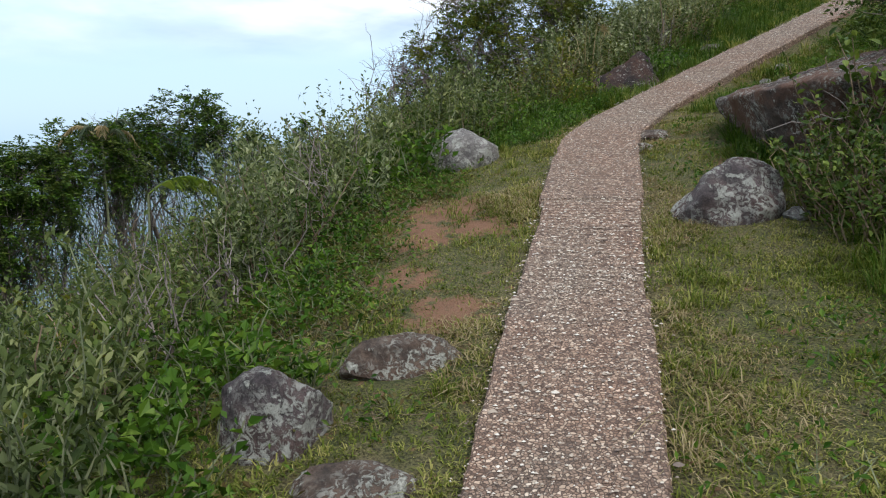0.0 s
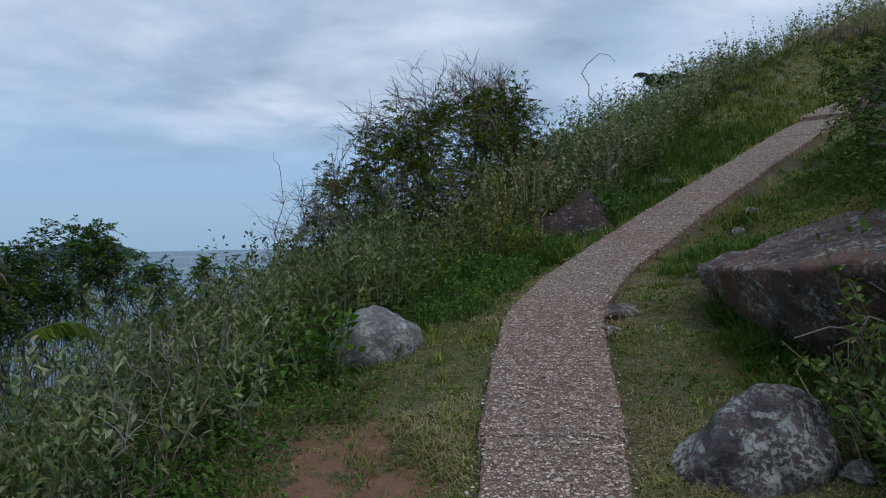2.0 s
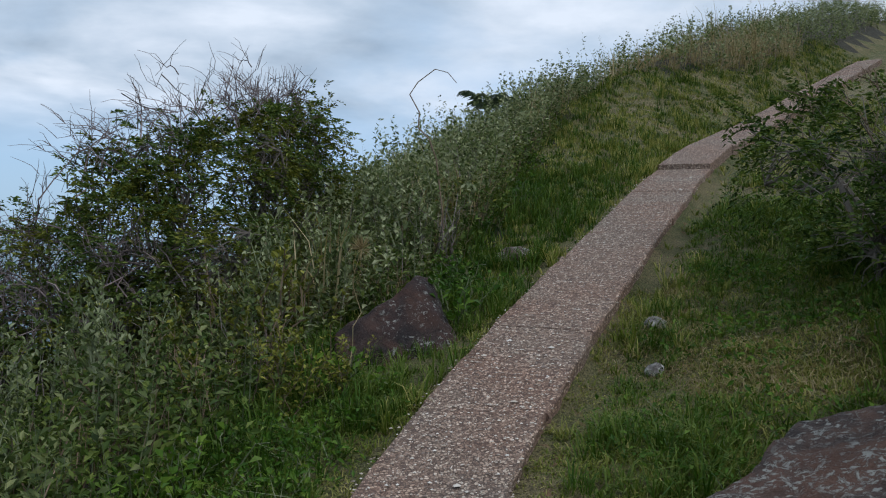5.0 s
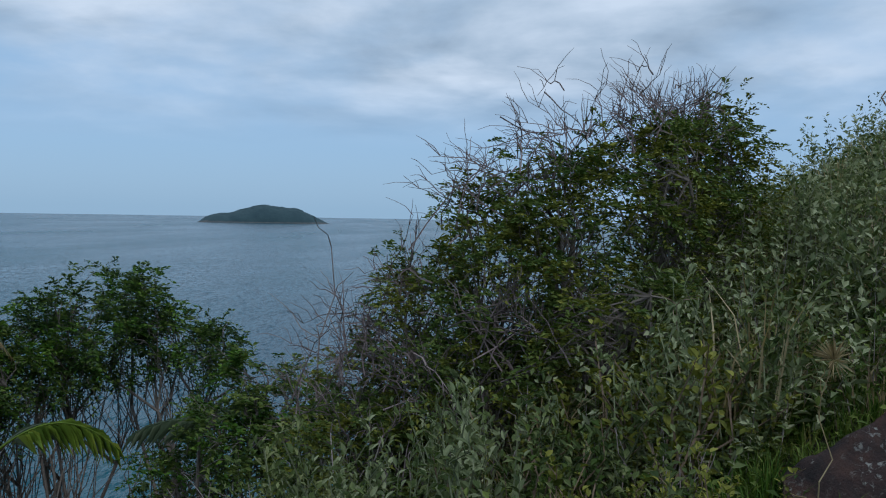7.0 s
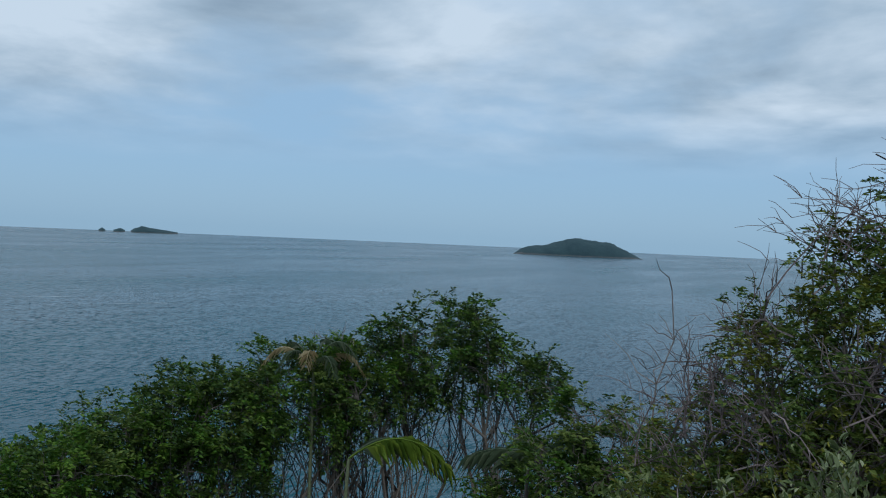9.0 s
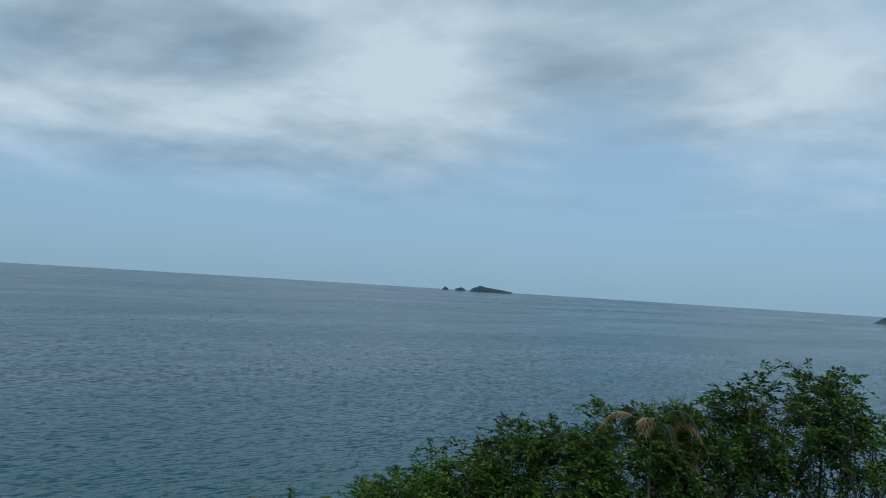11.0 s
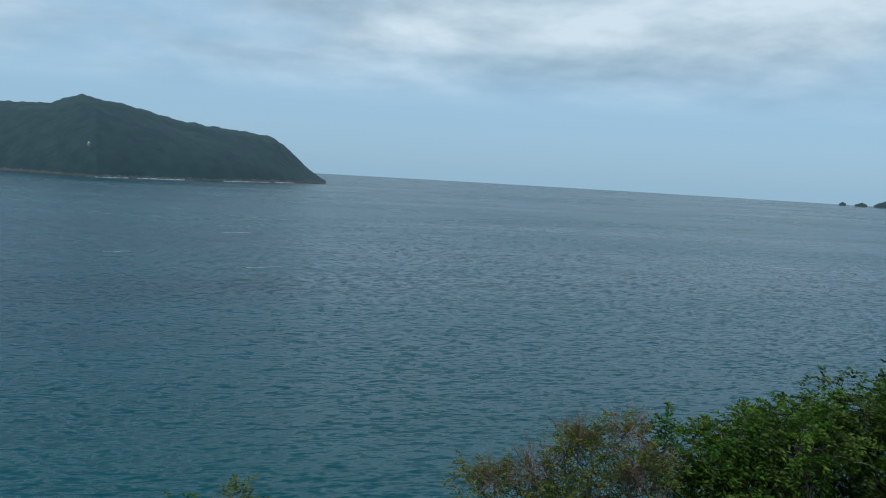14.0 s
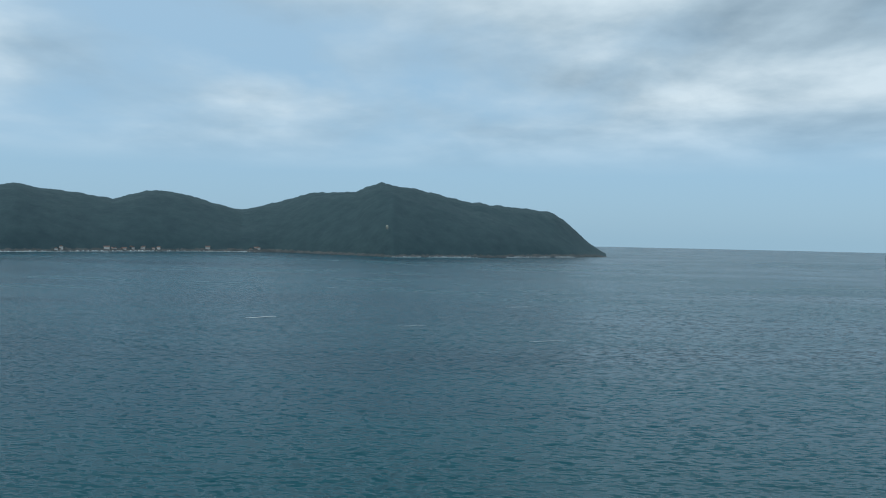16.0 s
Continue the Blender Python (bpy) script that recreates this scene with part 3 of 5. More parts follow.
def build_sea():
    rings = [0, 30, 80, 200, 500, 1200, 2500, 4900]
    verts, faces, n = [(0, 0, SEA_Z)], [], 96
    for r in rings[1:]:
        verts += [(r * math.cos(2 * math.pi * k / n), r * math.sin(2 * math.pi * k / n), SEA_Z) for k in range(n)]
    for k in range(n):
        faces.append((0, 1 + k, 1 + (k + 1) % n))
        for q in range(len(rings) - 2):
            a, b = 1 + q * n, 1 + (q + 1) * n
            faces.append((a + k, b + k, b + (k + 1) % n, a + (k + 1) % n))
    tagged(part("water", (verts, faces), SEA), "wind-rippled blue-green open sea", "sea", kind="structure")


build_sea()


def path_points(step):
    """Places along the middle of the path with the way it runs, evenly spaced and rounded at the bends."""
    line = PATH_LINE[:-2]
    lengths = np.r_[0, np.cumsum(np.linalg.norm(np.diff(line[:, :2], axis=0), axis=1))]
    s = np.arange(0, lengths[-1], 0.05)
    p = np.stack([np.interp(s, lengths, line[:, k]) for k in range(3)], 1)
    soft = np.ones(9) / 9
    padded = np.pad(p, ((4, 4), (0, 0)), mode="edge")
    p = np.stack([np.convolve(padded[:, k], soft, "valid") for k in range(3)], 1)
    way = unit(np.gradient(p[:, :2], axis=0))
    keep = slice(4, -4, max(1, round(step / 0.05)))
    return p[keep], way[keep]


def build_path():
    rng = np.random.default_rng(7)
    p, way = path_points(0.1)
    path = tagged(new("pavement"), "narrow exposed-aggregate concrete footpath climbing the hillside", "footpath", kind="structure")
    start, lift = 0, 0.03
    while start < len(p) - 4:
        stop = min(start + rng.integers(9, 15), len(p) - 1)
        q, w = p[start:stop + 1].copy(), way[start:stop + 1]
        gap = 0.004
        q[0, :2] += w[0] * gap / 2
        q[-1, :2] -= w[-1] * gap / 2
        across = np.stack([w[:, 1], -w[:, 0]], 1)
        half, up = 0.3 + 0.008 * rng.normal(), lift + 0.003 * rng.normal() + (0.055 if q[0, 1] > 11.2 else 0.0)
        verts, n = [], len(q)
        rough = rng.normal(size=(n, 2)) * 0.004
        for k, (side, z) in enumerate(((-1, -0.16), (-1, -0.012), (-0.965, 0.0), (0, 0.004), (0.965, 0.0), (1, -0.012), (1, -0.16))):
            off = side * half + np.where(side < -0.5, rough[:, 0], np.where(side > 0.5, rough[:, 1], 0))
            verts.append(np.column_stack([q[:, :2] + across * off[:, None], q[:, 2] + up + z]))
        verts = np.concatenate(verts)
        faces = [(k * n + i, (k + 1) * n + i, (k + 1) * n + i + 1, k * n + i + 1) for k in range(6) for i in range(n - 1)]
        faces += [tuple(k * n for k in range(6, -1, -1)), tuple(k * n + n - 1 for k in range(7))]
        part("slab", (verts, faces), PATH_STONE, path)
        start = stop


build_path()

# ---- rocks beside the path ----
def on_ground(x, y, lift=0.0):
    return (x, y, float(ground_z(x, y)) + lift)


rock("boulder", on_ground(0.53, 6.02, 0.03), (0.27, 0.25, 0.25), 3, ROCK_GREY, "rounded pale grey boulder half sunk in the grass", 20, 6, sharp=0.95)
rock("boulder", on_ground(1.9, 4.1, 0.04), (0.34, 0.26, 0.28), 11, ROCK_LICHEN, "grey boulder with pale lichen crusts in the grass", 10, 10)
rock("boulder", on_ground(-0.4, 2.36, 0.05), (0.22, 0.19, 0.22), 15, ROCK_LICHEN, "purplish lichen-spotted boulder among green leaves", 0, 8)
rock("boulder", on_ground(0.07, 2.76, 0.0), (0.26, 0.12, 0.13), 22, ROCK_BROWN, "long low dark brown rock in the turf", 3, 7)
rock("boulder", on_ground(-0.08, 1.98, -0.01), (0.25, 0.15, 0.09), 27, ROCK_BROWN, "flat brown rock with white lichen patches", 5, 8)
rock("stone", on_ground(3.85, 9.8, 0.0), (0.26, 0.15, 0.09), 39, ROCK_BROWN, "flat tan stone in the grass beside the footpath", 45, 7)
rock("stone", on_ground(2.04, 6.0, -0.02), (0.22, 0.13, 0.065), 33, ROCK_BROWN, "brown lump of rock and earth by the footpath bend", 30, 7)
rock("stone", on_ground(1.83, 5.72, 0.0), (0.14, 0.1, 0.045), 31, ROCK_BROWN, "small tan stone at the bend of the footpath", 40, 6)
rock("stone", on_ground(2.2, 3.92, 0.01), (0.08, 0.07, 0.05), 35, ROCK_GREY, "small grey stone in the grass", 0, 6)
rock("stone", on_ground(3.9, 7.95, 0.01), (0.09, 0.07, 0.05), 36, ROCK_GREY, "small grey stone in the grass", 60, 6)
rock("stone", on_ground(3.5, 7.4, 0.01), (0.07, 0.05, 0.04), 38, ROCK_GREY, "small grey stone in the grass", 30, 6)
hull_rock("rock_slab", [(2.45, 5.88, 1.9), (2.36, 4.75, 1.94), (2.75, 4.1, 2.0), (3.75, 4.35, 2.3), (4.1, 5.5, 2.38), (3.3, 6.2, 2.14), (2.72, 5.65, 1.5), (2.72, 4.95, 1.3), (3.0, 4.35, 1.25), (3.8, 4.5, 1.4), (4.0, 5.8, 1.6), (3.2, 6.1, 1.5)], 4, ROCK_RED,
          "large tilted red-brown rock slab with lichen and a dark overhang", 0.04)
hull_rock("dark_rock", [(2.78, 8.82, 2.54), (2.64, 8.72, 2.56), (2.8, 8.6, 1.9), (2.7, 8.9, 1.9), (2.05, 8.55, 2.2), (1.95, 8.25, 1.7), (2.3, 7.95, 1.72), (2.3, 8.95, 1.75), (2.66, 8.0, 1.9), (2.75, 8.25, 2.1)], 9, ROCK_DARK,
          "dark wedge-shaped rock with pale lichen spots beside the footpath", 0.035)


# ---- islands and the far headland ----
def far_land(name, label, category, west, east, skyline, shore, deep, seed, cell=0.12, rise=1.0):
    """Wooded land between two bearings (degrees to the left of +y): its skyline is a list of (bearing, height angle); shore and deep in metres."""
    rng = np.random.default_rng(seed)
    a = np.arange(east, west + cell / 2, cell)
    sky_a, sky_h = np.array([s[0] for s in skyline]), np.array([s[1] for s in skyline])
    top = np.interp(a, sky_a, sky_h)
    k = np.linspace(0, 1, 26)
    eye = np.array((0.7, 5.2, 3.28))
    near = np.interp(a, [s[0] for s in shore], [s[1] for s in shore])
    dist = near[:, None] + deep * k[None]
    ridge = near + deep * 0.6
    crest = np.tan(np.radians(top)) * ridge + eye[2] - SEA_Z
    shape = np.where(k < 0.6, np.sin(np.pi / 2 * k / 0.6) ** rise, np.cos(np.pi / 2 * (k - 0.6) / 0.4))
    z = crest[:, None] * shape[None]
    ang = np.radians(a)[:, None]
    x, y = eye[0] - np.sin(ang) * dist, eye[1] + np.cos(ang) * dist
    for i in range(z.shape[0]):
        for j in range(z.shape[1]):
            p = Vector((x[i, j], y[i, j], 0))
            z[i, j] += shape[j] * min(1.0, crest[i] / 40) * (noise.noise(p * 0.006 + Vector((seed, 0, 0))) * 14 * (1 - abs(k[j] - 0.6) < 0.8) + noise.noise(p * 0.03) * 4 + noise.noise(p * 0.09) * 2.2)
    z = np.maximum(z, 0) + SEA_Z - 0.5
    verts = np.stack([x, y, z], -1).reshape(-1, 3)
    m = len(k)
    faces = [(i * m + j, i * m + j + 1, (i + 1) * m + j + 1, (i + 1) * m + j) for i in range(len(a) - 1) for j in range(m - 1)]
    top_ob = tagged(new(name), label, category, kind="structure")
    smooth(part("woods", (verts, faces), HAZED_FOREST, top_ob))
    # a rim of bare rock along the water
    rim = []
    for i in range(len(a)):
        for q, h in ((-4, -1.0), (1, 2.2 + 2.0 * rng.random()), (9, 5.0 + 3.0 * rng.random()), (16, -1.0)):
            r = near[i] + q
            rim.append((eye[0] - math.sin(math.radians(a[i])) * r, eye[1] + math.cos(math.radians(a[i])) * r, SEA_Z + h * min(1, crest[i] / 25 + 0.3)))
    part("shore_rocks", (rim, [(i * 4 + j, i * 4 + j + 1, i * 4 + j + 5, i * 4 + j + 4) for i in range(len(a) - 1) for j in range(3)]), SHORE_ROCK, top_ob)
    return top_ob


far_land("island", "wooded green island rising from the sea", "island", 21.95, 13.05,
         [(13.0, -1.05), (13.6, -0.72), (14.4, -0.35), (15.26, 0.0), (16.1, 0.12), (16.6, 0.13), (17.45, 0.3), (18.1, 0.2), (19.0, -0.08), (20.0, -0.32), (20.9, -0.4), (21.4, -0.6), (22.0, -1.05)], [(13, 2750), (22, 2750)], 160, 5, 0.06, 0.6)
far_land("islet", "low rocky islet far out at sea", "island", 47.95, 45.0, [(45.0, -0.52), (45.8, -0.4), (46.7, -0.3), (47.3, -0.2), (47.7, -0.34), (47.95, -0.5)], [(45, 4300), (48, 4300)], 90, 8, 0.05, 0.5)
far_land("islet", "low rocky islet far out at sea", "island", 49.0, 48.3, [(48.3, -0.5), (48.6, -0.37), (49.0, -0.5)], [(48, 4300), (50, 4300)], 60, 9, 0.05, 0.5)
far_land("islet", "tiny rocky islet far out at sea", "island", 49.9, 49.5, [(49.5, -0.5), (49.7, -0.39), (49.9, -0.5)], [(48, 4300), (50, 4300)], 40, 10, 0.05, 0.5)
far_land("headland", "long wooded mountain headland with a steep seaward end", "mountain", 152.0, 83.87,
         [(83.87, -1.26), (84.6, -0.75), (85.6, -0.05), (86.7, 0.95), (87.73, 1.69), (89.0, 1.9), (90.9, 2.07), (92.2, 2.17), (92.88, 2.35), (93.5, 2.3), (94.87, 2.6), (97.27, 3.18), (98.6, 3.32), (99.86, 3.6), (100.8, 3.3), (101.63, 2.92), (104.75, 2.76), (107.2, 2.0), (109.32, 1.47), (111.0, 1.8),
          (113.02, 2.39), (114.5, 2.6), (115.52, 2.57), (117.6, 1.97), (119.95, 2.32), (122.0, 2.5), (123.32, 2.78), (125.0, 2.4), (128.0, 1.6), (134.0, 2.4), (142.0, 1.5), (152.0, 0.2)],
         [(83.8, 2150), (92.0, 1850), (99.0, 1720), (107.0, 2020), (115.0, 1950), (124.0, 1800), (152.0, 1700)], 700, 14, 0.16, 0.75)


def polar(bearing, dist, z=0.0):
    return (0.7 - math.sin(radians(bearing)) * dist, 5.2 + math.cos(radians(bearing)) * dist, z)


def shore_at(bearing):
    return float(np.interp(bearing, [83.8, 92.0, 99.0, 107.0, 115.0, 124.0, 152.0], [2150, 1850, 1720, 2020, 1950, 1800, 1700]))


def ribbon(name, stretches, mat, label, category, lift=0.3):
    """Thin broken strips on the water along the shore: (from, to, before the shore, breadth)."""
    rng = np.random.default_rng(len(name))
    verts, faces = [], []
    for a0, a1, off, wide in stretches:
        n, base = max(4, int((a1 - a0) / 0.05)), len(verts)
        for a in np.linspace(a0, a1, n):
            w = wide * (0.35 + 1.1 * rng.random())
            verts += [polar(a, shore_at(a) - off - w, SEA_Z + 0.2), polar(a, shore_at(a) - off, SEA_Z + lift * (0.15 + 1.2 * rng.random() ** 2))]
        faces += [(base + 2 * i, base + 2 * i + 1, base + 2 * i + 3, base + 2 * i + 2) for i in range(n - 1)]
    return tagged(part(name, (verts, faces), mat), label, category, kind="structure")


ribbon("surf", [(86.2, 87.6, 3, 7), (87.9, 91.0, 3, 6), (93.0, 96.5, 3, 6), (97.0, 99.0, 3, 4), (115.0, 125.5, 6, 9), (109.0, 114.5, 5, 4)], FOAM, "white surf along the far shore", "surf", 1.7)
ribbon("beach", [(108.5, 126.0, -26, 30)], SAND, "pale sand beach below the village", "beach", 5.0)


def house(bearing, inland, lift, seed):
    rng = np.random.default_rng(seed)
    w, d, h = 5 + 7 * rng.random(), 5 + 3 * rng.random(), 1.8 + 1.6 * rng.random()
    ob = thing("house", polar(bearing, shore_at(bearing) + inland, SEA_Z + lift), "small pale house with a pitched roof in the far shore village", "house", "houses of the shore village", bearing + 90 * (seed % 2))
    box = [(sx * w / 2, sy * d / 2, z) for z in (-6, h) for sx, sy in ((-1, -1), (1, -1), (1, 1), (-1, 1))]
    part("wall", (box, [(0, 1, 5, 4), (1, 2, 6, 5), (2, 3, 7, 6), (3, 0, 4, 7), (4, 5, 6, 7)]), WALL_PAINT, ob)
    e = 0.6
    roof = [(-w / 2 - e, -d / 2 - e, h + 0.02), (w / 2 + e, -d / 2 - e, h + 0.02), (w / 2 + e, d / 2 + e, h + 0.02), (-w / 2 - e, d / 2 + e, h + 0.02), (-w / 2 - e, 0, h + 2.4), (w / 2 + e, 0, h + 2.4)]
    part("roof", (roof, [(0, 1, 5, 4), (2, 3, 4, 5), (0, 4, 3), (1, 2, 5), (3, 2, 1, 0)]), ROOF_TILE, ob)


village = random.Random(5)
for n in range(90):
    house(village.choice((106.5, 108.2, 109.5, 110.6, 111.6, 112.4, 113.2, 114, 115, 116, 118.5)) + village.uniform(-0.5, 0.5) + 2.0, 6 + village.random() ** 2 * 60, 1.5 + village.random() ** 2 * 6, 100 + n)

scar = rock("rock_scar", polar(99.4, 1784, SEA_Z + 64), (5, 3, 5), 64, SAND, "pale bare rock scar on the wooded mountainside", 0, 8, "rock")

# ---- trees and large bushes ----
woody("wind_bent_bush", on_ground(1.4, 10.9), "large wind-bent bush with dark leaves and grey dead twigs", "bush", 41,
      [on_ground(0.7, 10.6), on_ground(1.3, 10.7), on_ground(1.9, 11.0), on_ground(2.4, 11.6), on_ground(1.0, 10.2)],
      [((-0.15, 10.25, 1.65), 0.42), ((0.15, 10.0, 1.6), 0.45), ((-0.05, 10.6, 2.1), 0.38), ((0.3, 10.7, 2.65), 0.36), ((0.7, 10.8, 3.1), 0.36), ((1.15, 10.9, 3.4), 0.36), ((0.3, 10.5, 2.0), 0.45), ((0.55, 10.4, 2.45), 0.42), ((0.9, 10.3, 2.75), 0.48), ((0.9, 10.0, 2.1), 0.5), ((1.35, 10.4, 3.1), 0.5), ((1.5, 10.0, 2.5), 0.55), ((1.75, 10.7, 3.45), 0.45), ((2.1, 11.1, 3.62), 0.4), ((2.6, 12.0, 3.88), 0.36), ((2.35, 11.5, 3.6), 0.45), ((2.2, 11.2, 3.0), 0.55), ((1.9, 10.4, 2.4), 0.55), ((2.7, 12.1, 3.3), 0.45)],
      900, LEAF_MID, 0.046, 0.15, 330, [((0.2, 10.1, 1.7), 0.5), ((0.5, 10.0, 2.1), 0.5), ((1.0, 9.95, 2.4), 0.5), ((-0.25, 10.4, 1.8), 0.45), ((0.0, 10.5, 2.2), 0.45), ((0.3, 10.6, 2.6), 0.5), ((0.8, 10.8, 3.2), 0.55), ((1.3, 10.9, 3.5), 0.55), ((1.9, 11.0, 3.8), 0.42), ((2.2, 11.3, 3.8), 0.4)], 0.035, second=(LEAF_OLIVE, 0.45), dead_mat=DARK_TWIG, sprays=8)
TREE_GROUP = "trees on the seaward slope"


def slope_tree(spot, seed, blobs, clumps, label, mat=LEAF_DARK, fresh=0.42, dead=20, name="seaside_tree", category="tree", leaflet=0.07, trunk=0.045, second=LEAF_BRIGHT, dead_mat=None):
    x, y = spot
    stems = [on_ground(x + 0.5 * math.cos(k * 1.3), y + 0.5 * math.sin(k * 1.3), -0.1) for k in range(6)]
    woody(name, on_ground(x, y), label, category, seed, stems, blobs, clumps, mat, leaflet, 0.24, dead, None, trunk, 0.42, TREE_GROUP, (second, fresh), dead_mat=dead_mat, sprays=7)


slope_tree((-4.0, 14.9), 51, [((-3.8, 15.13, 1.97), 0.5), ((-4.28, 14.84, 1.61), 0.75), ((-3.31, 15.27, 1.51), 0.5), ((-2.97, 15.36, 1.31), 0.4), ((-4.85, 14.49, 1.44), 0.62), ((-4.5, 14.65, 1.15), 0.42)], 340, "dark-leaved seaside tree with many thin crooked trunks", fresh=0.3)
slope_tree((-5.3, 13.4), 52, [((-5.1, 13.82, 1.55), 0.45), ((-5.21, 13.6, 1.23), 0.72), ((-5.65, 13.25, 1.16), 0.7), ((-4.8, 13.77, 0.9), 0.4), ((-5.87, 12.91, 0.75), 0.65)], 350, "dense dark-leaved seaside tree, dry at the top", dead=30)
slope_tree((-6.6, 12.0), 53, [((-6.13, 12.79, 0.97), 0.6), ((-6.51, 12.42, 0.95), 0.6), ((-6.81, 12.06, 0.81), 0.6), ((-7.04, 11.68, 0.52), 0.6), ((-7.31, 11.23, 0.27), 0.62), ((-6.55, 12.14, 0.3), 0.75), ((-5.96, 12.64, 0.14), 0.75), ((-6.6, 11.9, -0.5), 0.8)], 560, "broad seaside tree with fresh green sprays over dark leaves")
slope_tree((-6.73, 10.4), 54, [((-6.48, 10.94, 0.62), 0.5), ((-6.82, 10.43, 0.55), 0.38), ((-7.07, 9.99, 0.44), 0.34), ((-6.62, 10.48, 0.15), 0.5), ((-6.82, 10.19, -0.4), 0.6)], 260, "small bright green seaside tree", fresh=0.6, dead=10)
slope_tree((-7.06, 8.78), 55, [((-6.98, 9.22, 0.5), 0.36), ((-7.15, 8.77, 0.36), 0.36), ((-7.26, 8.31, 0.12), 0.3), ((-7.36, 7.86, -0.05), 0.28), ((-6.79, 9.28, 0.15), 0.42), ((-7.05, 8.58, -0.4), 0.6)], 190, "half-dead bush with reddish dry twigs and some green leaves", LEAF_OLIVE, 0.5, 230, "dry_bush", "bush", 0.05, 0.03, LEAF_MID, BROWN_STEM)
slope_tree((-6.8, 4.89), 56, [((-6.76, 4.5, 0.05), 0.2), ((-6.76, 5.24, 0.0), 0.24), ((-6.75, 4.84, -0.05), 0.22), ((-6.8, 4.89, -0.5), 0.5)], 70, "low green bush at the edge of the slope", LEAF_MID, 0.4, 8, "low_bush", "bush", 0.05, 0.02)
slope_tree((-1.4, 12.6), 57, [((-1.45, 12.71, 1.55), 0.3), ((-1.75, 12.58, 1.2), 0.33), ((-1.1, 12.72, 1.3), 0.33), ((-0.7, 12.3, 1.3), 0.35), ((-1.4, 12.5, 0.9), 0.4), ((-2.3, 13.0, 0.5), 0.45)], 170, "small leafy tree between the larger ones", LEAF_MID, 0.3, 30)
woody("overhanging_bush", on_ground(5.0, 7.0), "dark green bush overhanging a large rock", "bush", 61,
      [on_ground(4.9, 7.0, -0.1), on_ground(5.3, 7.2, -0.1), on_ground(4.9, 6.0, -0.1), on_ground(4.6, 4.9, -0.1), on_ground(3.9, 4.1, -0.1)],
      [((4.95, 7.2, 2.75), 0.55), ((5.3, 7.4, 3.3), 0.7), ((5.0, 6.5, 2.8), 0.6), ((4.9, 6.0, 2.9), 0.6), ((5.2, 5.6, 3.2), 0.7), ((4.6, 5.2, 2.85), 0.45), ((4.5, 4.7, 2.75), 0.55), ((5.5, 6.6, 3.6), 0.7), ((4.0, 4.5, 2.6), 0.42), ((3.85, 4.1, 2.2), 0.42), ((3.7, 3.8, 1.8), 0.4), ((4.3, 4.0, 2.5), 0.5), ((3.6, 5.5, 2.75), 0.36), ((3.45, 5.0, 2.6), 0.33), ((3.4, 4.5, 2.35), 0.33), ((3.25, 4.0, 1.9), 0.33), ((5.6, 8.6, 3.5), 0.5)],
      860, LEAF_DARK, 0.05, 0.17, 60, None, 0.03, second=(LEAF_MID, 0.35), dead_mat=BROWN_STEM)


# ---- shrubs ----
def shrub_parts(kind, seed):
    """One plant of a kind, standing at the origin: its stems and its leaves."""
    rng = np.random.default_rng(seed)
    stems, roots, ways, sizes = [], [], [], []
    count, tall, leaf, spread, per = {"woolly": (11, 0.72, 0.08, 0.3, 28), "dark": (16, 0.55, 0.075, 0.36, 24), "leafy": (16, 0.5, 0.06, 0.34, 22), "low": (14, 0.17, 0.055, 0.2, 9), "yellow": (14, 0.55, 0.07, 0.32, 24), "twiggy": (16, 0.6, 0.035, 0.3, 7)}[kind]
    for _ in range(count):
        ang, out = rng.random() * 6.283, spread * rng.random() ** 0.6
        base = np.array((math.cos(ang) * out * 0.4, math.sin(ang) * out * 0.4, -0.05))
        flare = 0.85 if kind == "woolly" else 1.3
        tip = np.array((math.cos(ang) * out * flare, math.sin(ang) * out * flare, tall * (0.55 + 0.6 * rng.random())))
        line = bent(rng, base, tip, 0.03, 0.05, 6)
        stems.append((line, 0.007 if kind != "low" else 0.003, 0.002))
        t = np.sort(rng.random(per)) ** 0.7
        pos = np.stack([np.interp(t, np.linspace(0, 1, 6), line[:, k]) for k in range(3)], 1)
        turn = np.arange(per) * 2.4 + rng.random() * 6
        roots.append(pos + rng.normal(size=(per, 3)) * 0.015)
        ways.append(np.stack([np.cos(turn), np.sin(turn), (0.5 if kind == "woolly" else 0.25) + 0.9 * t], 1) + rng.normal(size=(per, 3)) * 0.25)
        sizes.append(leaf * (0.65 + 0.6 * rng.random(per)) * (1.15 - 0.45 * t))
    return tubes(stems, 3), (broad_leaves if kind in ("woolly", "yellow", "dark") else leaves)(rng, np.concatenate(roots), np.concatenate(ways), np.concatenate(sizes), 0.33 if kind == "woolly" else 0.48, 0.3, 0.25)


